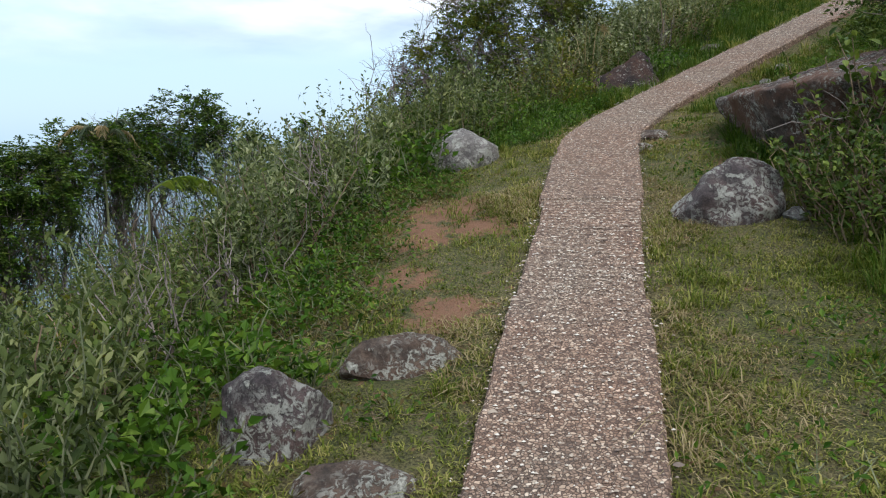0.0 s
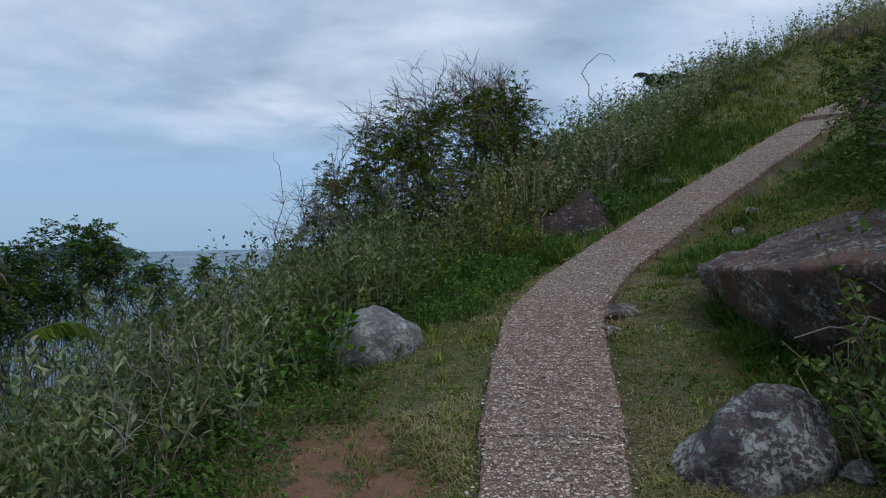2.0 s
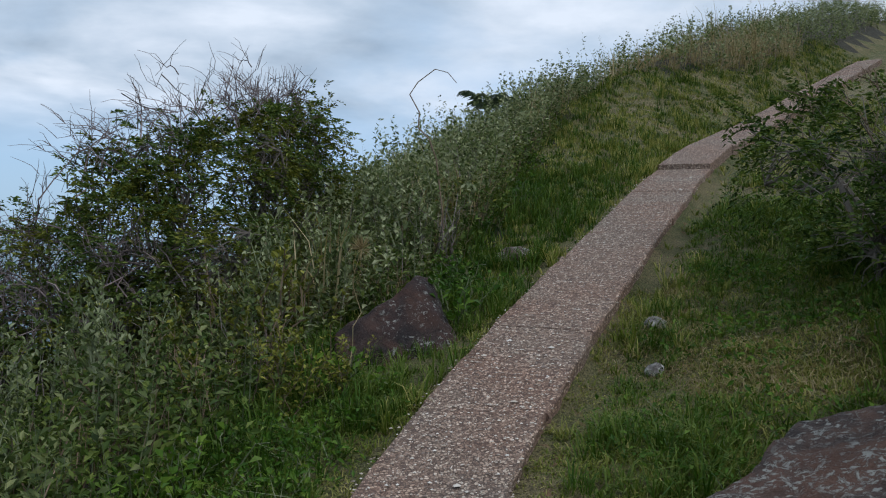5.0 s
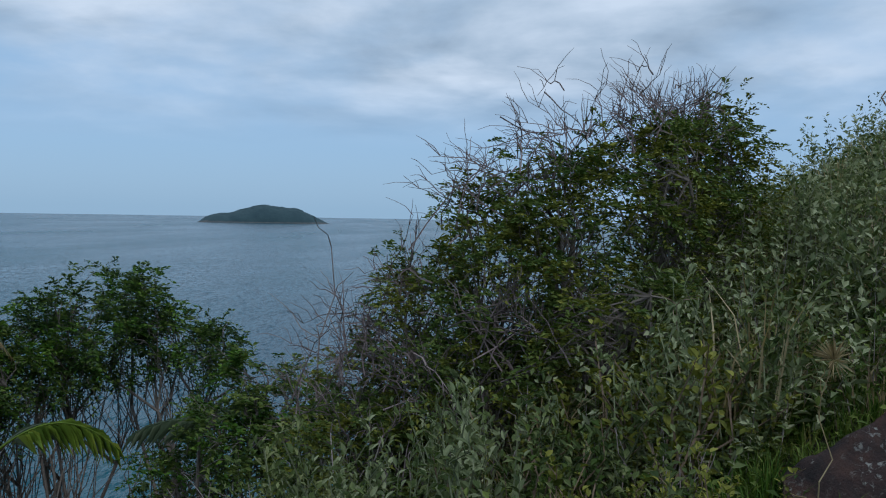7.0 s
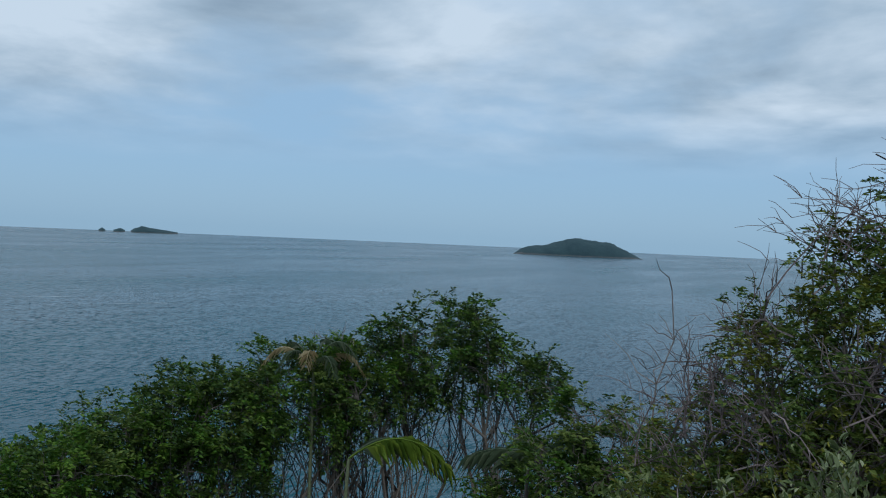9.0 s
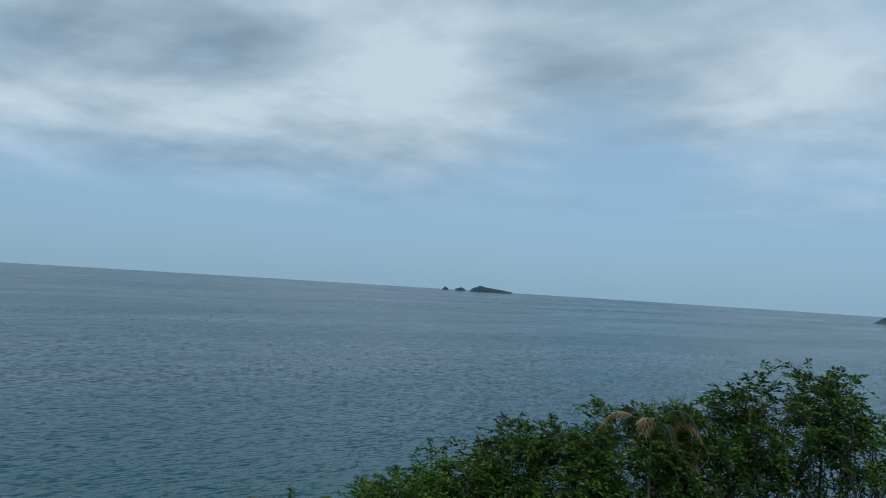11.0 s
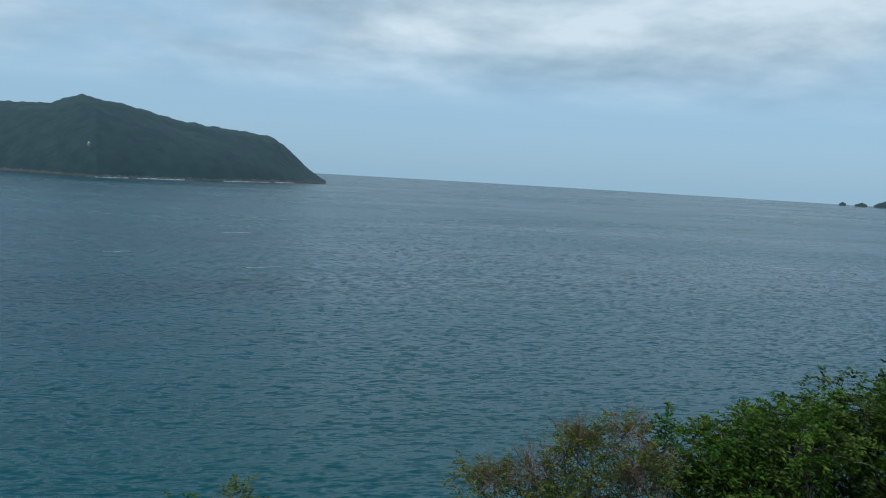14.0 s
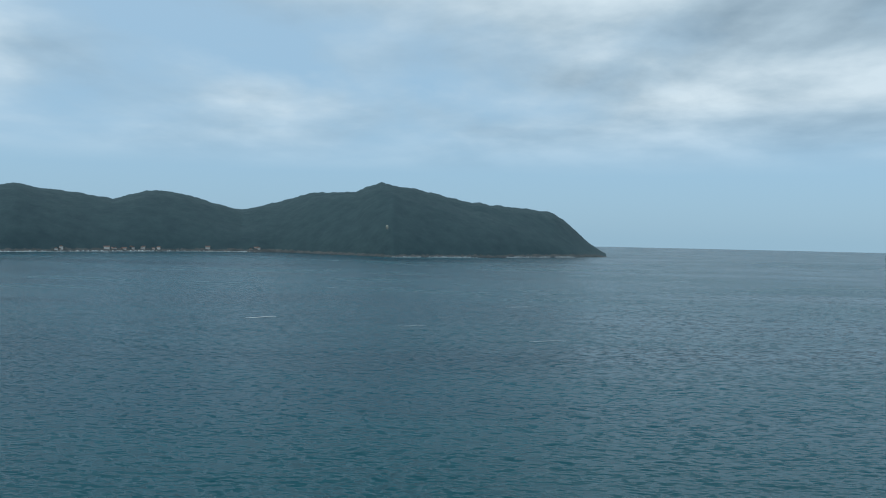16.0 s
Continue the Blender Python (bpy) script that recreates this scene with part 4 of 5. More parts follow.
KINDS = {
    "woolly": (LEAF_GREY, GREEN_STEM, "upright shrub with woolly grey-green pointed leaves"),
    "dark": (LEAF_DARK, BROWN_STEM, "dark green broad-leaved shrub beside the rocks"),
    "leafy": (LEAF_MID, BROWN_STEM, "dense leafy mid-green shrub on the slope"),
    "low": (LEAF_BRIGHT, GREEN_STEM, "low fresh green plant covering the ground"),
    "yellow": (LEAF_OLIVE, BROWN_STEM, "olive-yellow leafy shrub on the slope"),
    "twiggy": (LEAF_GREY, DEAD_TWIG, "thin dry-stemmed shrub with few small leaves"),
}
PATTERNS = {}
for kind, (leaf_mat, stem_mat, label) in KINDS.items():
    for k in range(3):
        stem_data, leaf_data = shrub_parts(kind, 300 + 17 * k + len(kind))
        first = thing("low_plant" if kind == "low" else "shrub", (0, 0, -80), label, "shrub", "shrubs on the hillside")
        part("stem", stem_data, stem_mat, first)
        part("foliage", leaf_data, LEAF_SILVER if kind == "woolly" and k == 1 else leaf_mat, first)
        PATTERNS[kind, k] = [first, True]

plants = np.random.default_rng(77)
ROCK_SPOTS = ((0.53, 6.02, 0.5), (1.9, 4.1, 0.55), (-0.4, 2.36, 0.4), (0.07, 2.76, 0.4), (-0.08, 1.98, 0.42), (2.35, 8.6, 0.55), (2.3, 8.1, 0.5), (2.5, 7.75, 0.35), (3.1, 5.0, 1.1), (2.6, 5.6, 0.6), (2.1, 8.2, 0.45), (2.5, 8.0, 0.4))


def free_of_rocks(x, y, grow=0.0):
    return all(math.hypot(x - a, y - b) > r + grow for a, b, r in ROCK_SPOTS)


def put_shrub(kind, x, y, size):
    entry = PATTERNS[kind, int(plants.integers(3))]
    m = pose(x, y, float(ground_z(x, y)), plants.normal() * 5, plants.normal() * 5, plants.random() * 360) @ Matrix.Scale(size, 4)
    if entry[1]:
        entry[0].matrix_basis, entry[1] = m, False
    else:
        made = copy_thing(entry[0], m)
        made.matrix_basis = m


for x, y, size in ((-1.25, 2.35, 0.95), (-1.5, 2.7, 1.1), (-1.75, 3.0, 1.05), (-1.2, 1.95, 0.9), (-1.95, 2.5, 1.1), (-2.1, 3.4, 1.1), (-1.55, 3.3, 0.9), (-1.6, 2.1, 1.0), (0.2, 8.9, 1.1), (0.6, 9.1, 1.05), (1.0, 9.0, 1.1), (1.4, 8.9, 1.0), (-0.2, 9.0, 1.1), (0.0, 9.4, 1.2), (0.8, 9.4, 1.1)):
    put_shrub("woolly", x, y, size)
for x, y, size in ((1.75, 9.0, 1.25), (1.55, 9.25, 1.2), (2.0, 9.3, 1.1), (0.9, 9.7, 1.2)):
    put_shrub("yellow", x, y, size)
for x, y, size in ((2.75, 3.5, 1.0), (2.95, 3.15, 1.1), (3.15, 3.7, 1.2), (2.85, 4.0, 0.9), (2.6, 2.9, 0.8), (3.2, 2.7, 1.2), (3.4, 3.3, 1.3), (2.95, 3.9, 1.5), (3.2, 4.05, 1.7), (2.62, 3.3, 0.9), (2.4, 4.28, 0.8), (2.5, 4.0, 1.0), (2.45, 3.68, 0.9), (2.3, 3.45, 0.7), (2.72, 4.25, 1.3)):
    put_shrub("dark" if size > 0.85 else "leafy", x, y, size)
for x, y, size in ((2.62, 3.75, 1.0), (2.4, 3.1, 0.9), (2.75, 3.05, 1.15), (2.3, 2.6, 0.8), (2.65, 2.45, 1.1), (3.0, 2.3, 1.2), (2.5, 1.9, 0.9), (2.85, 4.35, 0.7), (2.45, 4.0, 0.85), (2.32, 3.72, 0.7)):
    put_shrub("dark", x, y, size)
for x, y, size in ((-1.0, 1.75, 1.1), (-1.15, 1.55, 1.15), (-0.95, 1.45, 1.0), (-1.35, 1.8, 1.2)):
    put_shrub("woolly", x, y, size)
for x, y, size in ((1.72, 8.25, 0.8), (1.95, 8.0, 0.6), (1.6, 7.95, 0.75), (1.35, 8.3, 0.9)):
    put_shrub("yellow", x, y, size)
put_shrub("yellow", 2.66, 4.2, 0.8)
for x, y, size in ((1.98, 8.0, 1.3), (2.2, 7.78, 1.3), (2.45, 7.68, 1.2), (2.72, 7.85, 1.3), (2.92, 8.1, 1.4), (2.98, 8.4, 1.3), (2.9, 8.7, 1.5), (3.2, 8.75, 1.3), (3.5, 9.1, 1.4), (3.9, 9.5, 1.4)):
    if along(x, y)[1] < -0.55:
        put_shrub("low", x, y, size)
for x, y, size in ((0.2, 5.75, 1.9), (0.0, 5.95, 2.0), (-0.1, 5.6, 1.8), (0.1, 6.2, 1.7), (-0.75, 2.3, 1.7), (-0.72, 2.0, 1.5), (-0.9, 2.6, 1.8), (-0.6, 2.72, 1.5), (-0.98, 2.15, 1.8), (-0.7, 3.0, 1.6), (-0.95, 3.2, 1.8), (-0.35, 2.72, 1.2), (-0.75, 1.75, 1.6)):
    put_shrub("low", x, y, size)
placed = 50
while placed < 297:
    x, y = plants.uniform(-5.5, 7), plants.uniform(0.5, 13)
    h, d = (float(v) for v in along(x, y))
    if not free_of_rocks(x, y, 0.12):
        continue
    edge = -1.3 if y < 6.2 else float(scrub_edge(x, y)) + 0.2
    if d < edge and d > (-2.9 if y < 6.5 else -5.5):
        if d > edge - 0.3:
            kind, size = ("low", plants.uniform(0.8, 1.4))
        else:
            kind = plants.choice(["woolly", "leafy", "yellow", "twiggy"], p=[0.42, 0.33, 0.09, 0.16])
            size = plants.uniform(0.75, 1.25)
    elif d > 2.6 and d < 5:
        kind, size = plants.choice(["leafy", "yellow", "low"], p=[0.6, 0.1, 0.3]), plants.uniform(0.8, 1.2)
    else:
        continue
    put_shrub(kind, x, y, size)
    placed += 1


def clear_of_rocks(x, y, share=0.8):
    out = np.ones(len(x), bool)
    for a, b, r in ROCK_SPOTS:
        out &= np.hypot(x - a, y - b) > r * share
    return out


def far_cover(name, count, area, accept, seed, leaf_mat, stem_mat, tall, leaf, per, label, loose=0.07):
    """Undergrowth beyond counting, in drifts of uneven height: leafy stems, joined. loose: how far the leaves stray from the stems."""
    rng = np.random.default_rng(seed)
    x, y = rng.uniform(area[0], area[1], count * 6), rng.uniform(area[2], area[3], count * 6)
    h, d = along(x, y)
    keep = accept(x, y, d) & clear_of_rocks(x, y)
    x, y = x[keep][:count], y[keep][:count]
    z = ground_z(x, y)
    n = len(x)
    base = np.stack([x, y, z], 1)
    drift = np.clip(0.5 + 0.7 * np.sin(x * 2.1 + 1.3 * np.sin(y * 1.7 + seed)) * np.sin(y * 2.4 + 1.1 * np.sin(x * 1.9)) + 0.25 * np.sin(x * 5.3 + y * 4.1), 0, 1)
    tall = tall * (0.62 + 0.55 * drift)
    top = base + np.stack([rng.normal(size=n) * 0.12, rng.normal(size=n) * 0.12, tall * (0.45 + 0.75 * rng.random(n))], 1)
    t = rng.random((n, per)) ** 0.55
    roots = base[:, None] + (top - base)[:, None] * t[..., None] + rng.normal(size=(n, per, 3)) * (loose, loose, loose * 0.4)
    turn = np.arange(per)[None] * 2.4 + rng.random((n, 1)) * 6.283
    ways = np.stack([np.cos(turn), np.sin(turn), 0.15 + 0.8 * t], -1) + rng.normal(size=(n, per, 3)) * (0.2 + 6.0 * loose)
    leaf = leaf * (1.25 - 0.55 * t.reshape(-1))
    ob = tagged(new(name), label, "undergrowth", kind="stuff")
    part("foliage", leaves(rng, roots.reshape(-1, 3), ways.reshape(-1, 3), leaf * (0.6 + 0.7 * rng.random(n * per)), 0.42), leaf_mat, ob)
    side = np.stack([rng.normal(size=n), rng.normal(size=n), np.zeros(n)], 1)
    side = unit(side) * 0.004
    sv = np.stack([base - side, base + side, top], 1).reshape(-1, 3)
    part("stem", (sv, np.arange(n * 3).reshape(-1, 3)), stem_mat, ob)


left_slope = lambda x, y, d: (d < np.where(y < 6.2, -1.75, scrub_edge(x, y))) & (d > np.where(y < 6.5, -2.9, -6.5)) & (plants.random(len(x)) < 0.9)
far_cover("undergrowth", 5200, (-9, 7, 0.8, 15), left_slope, 81, LEAF_MID, BROWN_STEM, 0.42, 0.065, 16, "tangled green undergrowth on the seaward slope")
far_cover("undergrowth", 2600, (-9, 9, 0.8, 18), left_slope, 82, LEAF_GREY, GREEN_STEM, 0.85, 0.062, 20, "tall grey-green weeds on the seaward slope", 0.012)
pale_slope = lambda x, y, d: (d < scrub_edge(x, y) - 0.15) & (d > -7) & (x + y > 10.5)
far_cover("undergrowth", 3000, (0, 9, 8.8, 18), pale_slope, 87, LEAF_SILVER, DEAD_TWIG, 0.8, 0.08, 17, "silvery upright weeds and dry stems on the hillside", 0.014)
upper = lambda x, y, d: ((d < scrub_edge(x, y)) & (d > -12)) | ((d > 3.0) & (d < 14))
far_cover("undergrowth", 8500, (3, 34, 10, 38), upper, 83, LEAF_SILVER, DEAD_TWIG, 0.8, 0.095, 16, "silvery green scrub covering the upper hillside", 0.015)
far_cover("undergrowth", 3600, (3, 34, 7, 38), upper, 84, LEAF_MID, BROWN_STEM, 0.6, 0.09, 14, "dense green scrub covering the upper hillside")
right_bank = lambda x, y, d: (d > 2.5) & (d < 10)
far_cover("undergrowth", 2200, (1.5, 12, -2, 12), right_bank, 85, LEAF_MID, BROWN_STEM, 0.5, 0.075, 16, "dense green undergrowth on the landward bank")
seaward = lambda x, y, d: (d < -5.0) & (d > -15)
far_cover("undergrowth", 5500, (-16, 2, -2, 20), seaward, 86, LEAF_DARK, BARK, 0.6, 0.09, 18, "dark scrub on the steep seaward slope")


def grass(name, count, area, accept, seed, mat, tall, wide, label, lean=0.6, tuft=12, loose=0.03):
    """Blades in tufts that lean outward, beyond counting."""
    rng = np.random.default_rng(seed)
    heads = count // tuft
    x, y = rng.uniform(area[0], area[1], heads * 8), rng.uniform(area[2], area[3], heads * 8)
    h, d = along(x, y)
    keep = accept(x, y, d)
    x, y = x[keep][:heads], y[keep][:heads]
    size = np.repeat(0.5 + 0.9 * rng.random(len(x)) ** 1.5, tuft)
    turn = rng.random(len(x) * tuft) * 6.283
    out = np.stack([np.cos(turn), np.sin(turn), np.zeros(len(turn))], 1)
    away = loose * rng.random(len(turn)) ** 0.7
    x, y = np.repeat(x, tuft) + out[:, 0] * away, np.repeat(y, tuft) + out[:, 1] * away
    n = len(x)
    root = np.stack([x, y, ground_z(x, y) - 0.005], 1)
    turn = turn + rng.normal(size=n) * 0.8
    out = np.stack([np.cos(turn), np.sin(turn), np.zeros(n)], 1)
    side = np.stack([-np.sin(turn), np.cos(turn), np.zeros(n)], 1) * (wide * (0.6 + 0.8 * rng.random(n)))[:, None]
    clump = 0.55 + 0.75 * np.clip(np.sin(x * 3.3 + np.sin(y * 2.1)) * np.sin(y * 2.9 + 1.3 * np.sin(x * 1.7)) + 0.4, 0, 1)
    long = (tall * clump * size * (0.5 + 0.8 * rng.random(n)))[:, None]
    bend = (lean * (0.3 + rng.random(n)))[:, None]
    mid = root + out * long * bend * 0.4 + np.array((0, 0, 1)) * long * np.clip(0.65 - 0.15 * bend, 0.1, 1)
    tip = root + out * long * bend + np.array((0, 0, 1)) * long * np.clip(1.0 - 0.45 * bend, 0.08, 1)
    verts = np.stack([root - side, root + side, mid + side * 0.75, mid - side * 0.75, tip], 1).reshape(-1, 3)
    k = np.arange(n)[:, None] * 5
    faces = [*map(tuple, (k + (0, 1, 2)).tolist()), *map(tuple, (k + (0, 2, 3)).tolist()), *map(tuple, (k + (3, 2, 4)).tolist())]
    tagged(part(name, (verts, faces), mat), label, "grass", kind="stuff")


def bare_soil(x, y):
    out = np.zeros(len(x), bool)
    for cx, cy, size in SOIL_SPOTS:
        out |= np.hypot(x - cx, y - cy) < size * 0.6
    return out


dice = np.random.default_rng(91)
verge = lambda x, y, d: clear_of_rocks(x, y, 0.5) & (np.abs(d) > 0.32) & (d > np.where(y < 6.2, -2.2, -1.5)) & (d < 3.2) & ~(bare_soil(x, y) & (dice.random(len(x)) < 0.8)) & (dice.random(len(x)) < np.where(np.abs(d) < 0.9, 0.8, 0.95))
strawy = lambda x, y, d: ((y < 6.8) | (d > 0)) & (np.abs(d) > 0.31) & (d > -1.6) & (d < 2.4) & (np.sin(x * 2.3 + 1.1 * y) * np.sin(1.9 * y - x * 0.8 + 0.5) > 0.05)
grass("grass", 260000, (-2, 5.2, 0.9, 8.5), verge, 92, GRASS_LEAF, 0.045, 0.0028, "short matted green and straw-coloured grass beside the footpath", 1.3, 14, 0.06)
grass("grass", 42000, (-2, 5.2, 0.9, 8.5), strawy, 93, STRAW_LEAF, 0.07, 0.0022, "dry straw lying in the short grass", 2.0, 9, 0.05)
grass("grass", 18000, (2, 13, 7.5, 18), verge, 94, GRASS_LEAF, 0.13, 0.004, "green grass along the upper footpath", 0.9)
tall_verge = lambda x, y, d: clear_of_rocks(x, y, 0.5) & (((d > 1.7) & (d < 3.4)) | ((d < -0.5) & (d > -1.6) & (y > 6.2)))
grass("grass", 16000, (0.5, 8, 2.5, 12), tall_verge, 95, GRASS_DEEP, 0.22, 0.0035, "longer green grass round the rocks")

rock_foot = lambda x, y, d: (d > 0.95) & (x < 2.3 + 0.22 * (y - 4.6) + 0.3)
grass("grass", 2600, (2.0, 2.95, 4.5, 6.3), rock_foot, 104, GRASS_DEEP, 0.17, 0.0032, "long green grass leaning at the foot of the rock slab", 1.3, 16, 0.06)

wedge_foot = lambda x, y, d: d < -0.34
grass("grass", 4500, (1.7, 3.3, 7.5, 9.1), wedge_foot, 107, GRASS_DEEP, 0.17, 0.0035, "lush green grass round the dark wedge-shaped rock", 0.9, 16, 0.05)

carpet = lambda x, y, d: (d > np.where(y < 6.2, -2.3, -1.4)) & (d < np.where(y < 3.0, -0.62, np.where(y < 6.2, -0.95, -0.5))) & ~bare_soil(x, y) & (np.sin(x * 4.1 + y) * np.sin(y * 3.7) > -0.55)
far_cover("creeping_plants", 2700, (-2.6, 2.5, 0.8, 9), carpet, 96, LEAF_BRIGHT, GREEN_STEM, 0.11, 0.042, 8, "fresh green creeping plants covering the ground")
far_cover("creeping_plants", 1900, (-2.2, 1.2, 1.2, 6), carpet, 97, LEAF_RED, BROWN_STEM, 0.08, 0.035, 7, "reddish creeping plants covering the ground")
weeds = lambda x, y, d: clear_of_rocks(x, y, 0.6) & (d > 0.55) & (d < 3.4) & (np.sin(x * 3.1 + 0.6 * y) * np.sin(y * 2.7 + x) > 0.1 - 0.2 * np.clip(d - 1, 0, 2))
far_cover("creeping_plants", 2600, (0.8, 6.5, 0.8, 11), weeds, 98, LEAF_BRIGHT, GREEN_STEM, 0.09, 0.04, 8, "low green weeds in the grass by the footpath")
tufts = lambda x, y, d: clear_of_rocks(x, y, 0.6) & (((d < -0.4) & (d > -2.0)) | ((d > 0.36) & (d < 3.0))) & ~bare_soil(x, y) & (np.sin(x * 2.9 + 2 + y * 0.7) * np.sin(y * 2.3 + x * 1.2) > 0.25)
grass("grass", 5500, (-1.6, 5.0, 1.2, 9), tufts, 99, GRASS_LEAF, 0.12, 0.003, "taller green grass tufts by the footpath", 0.9, 18, 0.03)
landward = lambda x, y, d: clear_of_rocks(x, y, 0.6) & (d > 0.5) & (d < 3.3) & ~bare_soil(x, y) & ((y > 6.3) | (d > 1.25)) & (np.sin(x * 2.1 + 1.3 * y) * np.sin(y * 1.7 - x) > -0.45)
grass("grass", 42000, (0.9, 7.0, 1.0, 11), landward, 101, GRASS_DEEP, 0.12, 0.0035, "lush deep green grass on the landward side of the footpath", 1.0, 16, 0.05)
seaward_rim = lambda x, y, d: clear_of_rocks(x, y, 0.6) & (d < -0.45) & (d > -1.7) & (y > 6.3)
grass("grass", 15000, (0.5, 6.0, 6.3, 13), seaward_rim, 102, GRASS_DEEP, 0.14, 0.0035, "green grass between the footpath and the shrubs", 0.9, 16, 0.05)
hill_lawn = lambda x, y, d: (d > scrub_edge(x, y) - 0.4) & (d < -0.33)
grass("grass", 34000, (3.0, 21, 8.6, 25), hill_lawn, 105, GRASS_LEAF, 0.11, 0.0045, "green and yellowish grass on the upper hillside", 0.9, 14, 0.07)
grass("grass", 20000, (3.0, 21, 8.6, 25), hill_lawn, 106, GRASS_DEEP, 0.14, 0.0045, "deep green grass on the upper hillside", 0.8, 14, 0.06)
reeds = lambda x, y, d: (d < scrub_edge(x, y) - 0.1) & (d > -6) & (np.sin(x * 1.3 + y) * np.sin(y * 1.1 - 0.6 * x) > -0.3)
grass("grass", 20000, (1.0, 18, 9.2, 26), reeds, 103, STRAW_LEAF, 0.55, 0.005, "tall pale straw-coloured grass standing in the hillside scrub", 0.5, 12, 0.1)

# ---- palms, vine, dry stalks and other single plants ----
def frond(name, parent, root, way, long, leaflet, count, mat, seed, sag=0.5, label=""):
    """One palm frond: an arching rib with two rows of narrow leaflets."""
    rng = np.random.default_rng(seed)
    way = unit(way)
    t = np.linspace(0, 1, 12)[:, None]
    line = np.asarray(root) + way * long * t - np.array((0, 0, 1)) * sag * long * t ** 2.2
    u = np.linspace(0.18, 1, count)
    spots = np.stack([np.interp(u, t[:, 0], line[:, k]) for k in range(3)], 1)
    run = unit(np.gradient(spots, axis=0))
    side = unit(np.cross(run, (0, 0, 1)))
    pieces = [tubes([(line, 0.012, 0.003)], 4)]
    size = leaflet * (0.55 + 0.45 * np.sin(np.pi * (0.15 + 0.8 * u)))
    for s in (-1, 1):
        pieces.append(leaves(rng, spots, side * s * 0.8 + run * 0.75 - np.array((0, 0, 0.35)) + rng.normal(size=(count, 3)) * 0.08, size, 0.085, 0.3, 0.35))
    return part(name, joined(pieces), mat, parent, label)


def palm(place, label, seed, fronds, stem=None):
    top = thing("young_palm", place, label, "palm")
    if stem is not None:
        part("stem", tubes([(np.asarray(stem), 0.03, 0.018)], 6), GREEN_STEM, top)
    for k, (root, way, long, leaflet, sag, mat) in enumerate(fronds):
        frond("frond", top, root, way, long, leaflet, 30 if leaflet > 0.2 else 13, mat, seed + k, sag)


px, py, pz = on_ground(-4.25, 12.75)
crown = np.array((0.05, 0.1, 0.75 - pz))
palm((px, py, pz), "young palm with an arching yellow-green frond", 700, [
    (crown, (0.85, 0.25, 0.75), 1.45, 0.42, 0.62, PALM_LEAF), (crown, (0.5, 0.6, 0.7), 1.0, 0.3, 0.6, PALM_GREY)],
     [(0, 0, -0.2), (0.02, 0.03, 0.5 * crown[2]), crown])
px, py, pz = on_ground(-1.9, 13.3)
crown = np.array((0, 0, 0.95 - pz))
palm((px, py, pz), "grey-green young palm with drooping narrow fronds", 720, [
    (crown, (-0.9, -0.2, 0.4), 1.05, 0.34, 0.4, PALM_GREY), (crown, (-0.7, 0.5, 0.7), 0.9, 0.3, 0.5, PALM_GREY), (crown, (0.7, -0.2, 0.8), 0.8, 0.28, 0.6, PALM_GREY), (crown, (0.1, 0.6, 0.9), 0.8, 0.28, 0.5, PALM_GREY)],
     [(0, 0, -0.2), (0.03, 0.02, 0.5 * crown[2]), crown])
px, py, pz = on_ground(5.85, 14.9)
palm((px, py, pz), "small feathery palm on the skyline of the hill", 740, [
    ((0, 0, 0.6), (math.cos(a) * 0.6, math.sin(a) * 0.6, 1.0 + 0.3 * math.sin(3 * a)), 0.66 + 0.12 * math.cos(2 * a), 0.17, 0.45, PALM_GREY) for a in (0.3, 1.0, 1.9, 2.6, 3.3, 4.0, 4.9, 5.7)], [(0, 0, -0.1), (0.01, 0, 0.3), (0, 0, 0.6)])

px, py, pz = on_ground(-5.05, 13.3)
crown = np.array((0, 0, 1.75 - pz))
palm((px, py, pz), "dying palm with straw-coloured drooping fronds above the tree tops", 760, [
    (crown + (0.12 * math.cos(a), 0.12 * math.sin(a), 0.1 * math.sin(5 * a)), (math.cos(a) * 0.7, math.sin(a) * 0.7, 0.8), 0.6 + 0.2 * math.sin(2.2 * a), 0.16, 0.9, STRAW_LEAF if k % 2 else PALM_GREY) for k, a in enumerate((0.2, 0.9, 1.6, 2.4, 3.1, 3.7, 4.4, 5.1, 5.8))],
     [(0, 0, -0.2), (0.04, -0.03, 0.5 * crown[2]), crown])


def stalk(name, base, tip, r, mat, label, category, twigs=0, seed=1, reach=0.15, head=None):
    """A bare stalk with side twigs and, if wanted, a feathery seed head."""
    rng = np.random.default_rng(seed)
    top = thing(name, base, label, category)
    end = np.asarray(tip, float) - np.asarray(base, float)
    line = bent(rng, (0, 0, -0.05), end, 0.0, 0.025, 8)
    part("stem", tubes([(line, r, r * 0.35)], 4), mat, top)
    side = []
    for _ in range(twigs):
        k = int(rng.integers(2, 8))
        way = unit(np.array((rng.normal(), rng.normal(), 0.8)))
        side.append((bent(rng, line[k], line[k] + way * reach * (0.5 + rng.random()), 0.02, 0.05, 5), r * 0.5, 0.0015))
    if side:
        ob = part("twig", tubes(side, 3), mat, top)
        tagged(ob, kind="stuff")
    if head:
        n, size, head_mat = head
        ways = unit(rng.normal(size=(n, 3)) + (0, 0, 0.6))
        part("seed_head", leaves(rng, np.repeat(end[None], n, 0), ways, size * (0.6 + 0.5 * rng.random(n)), 0.07, 0.1, 0.05), head_mat, top)
    return top


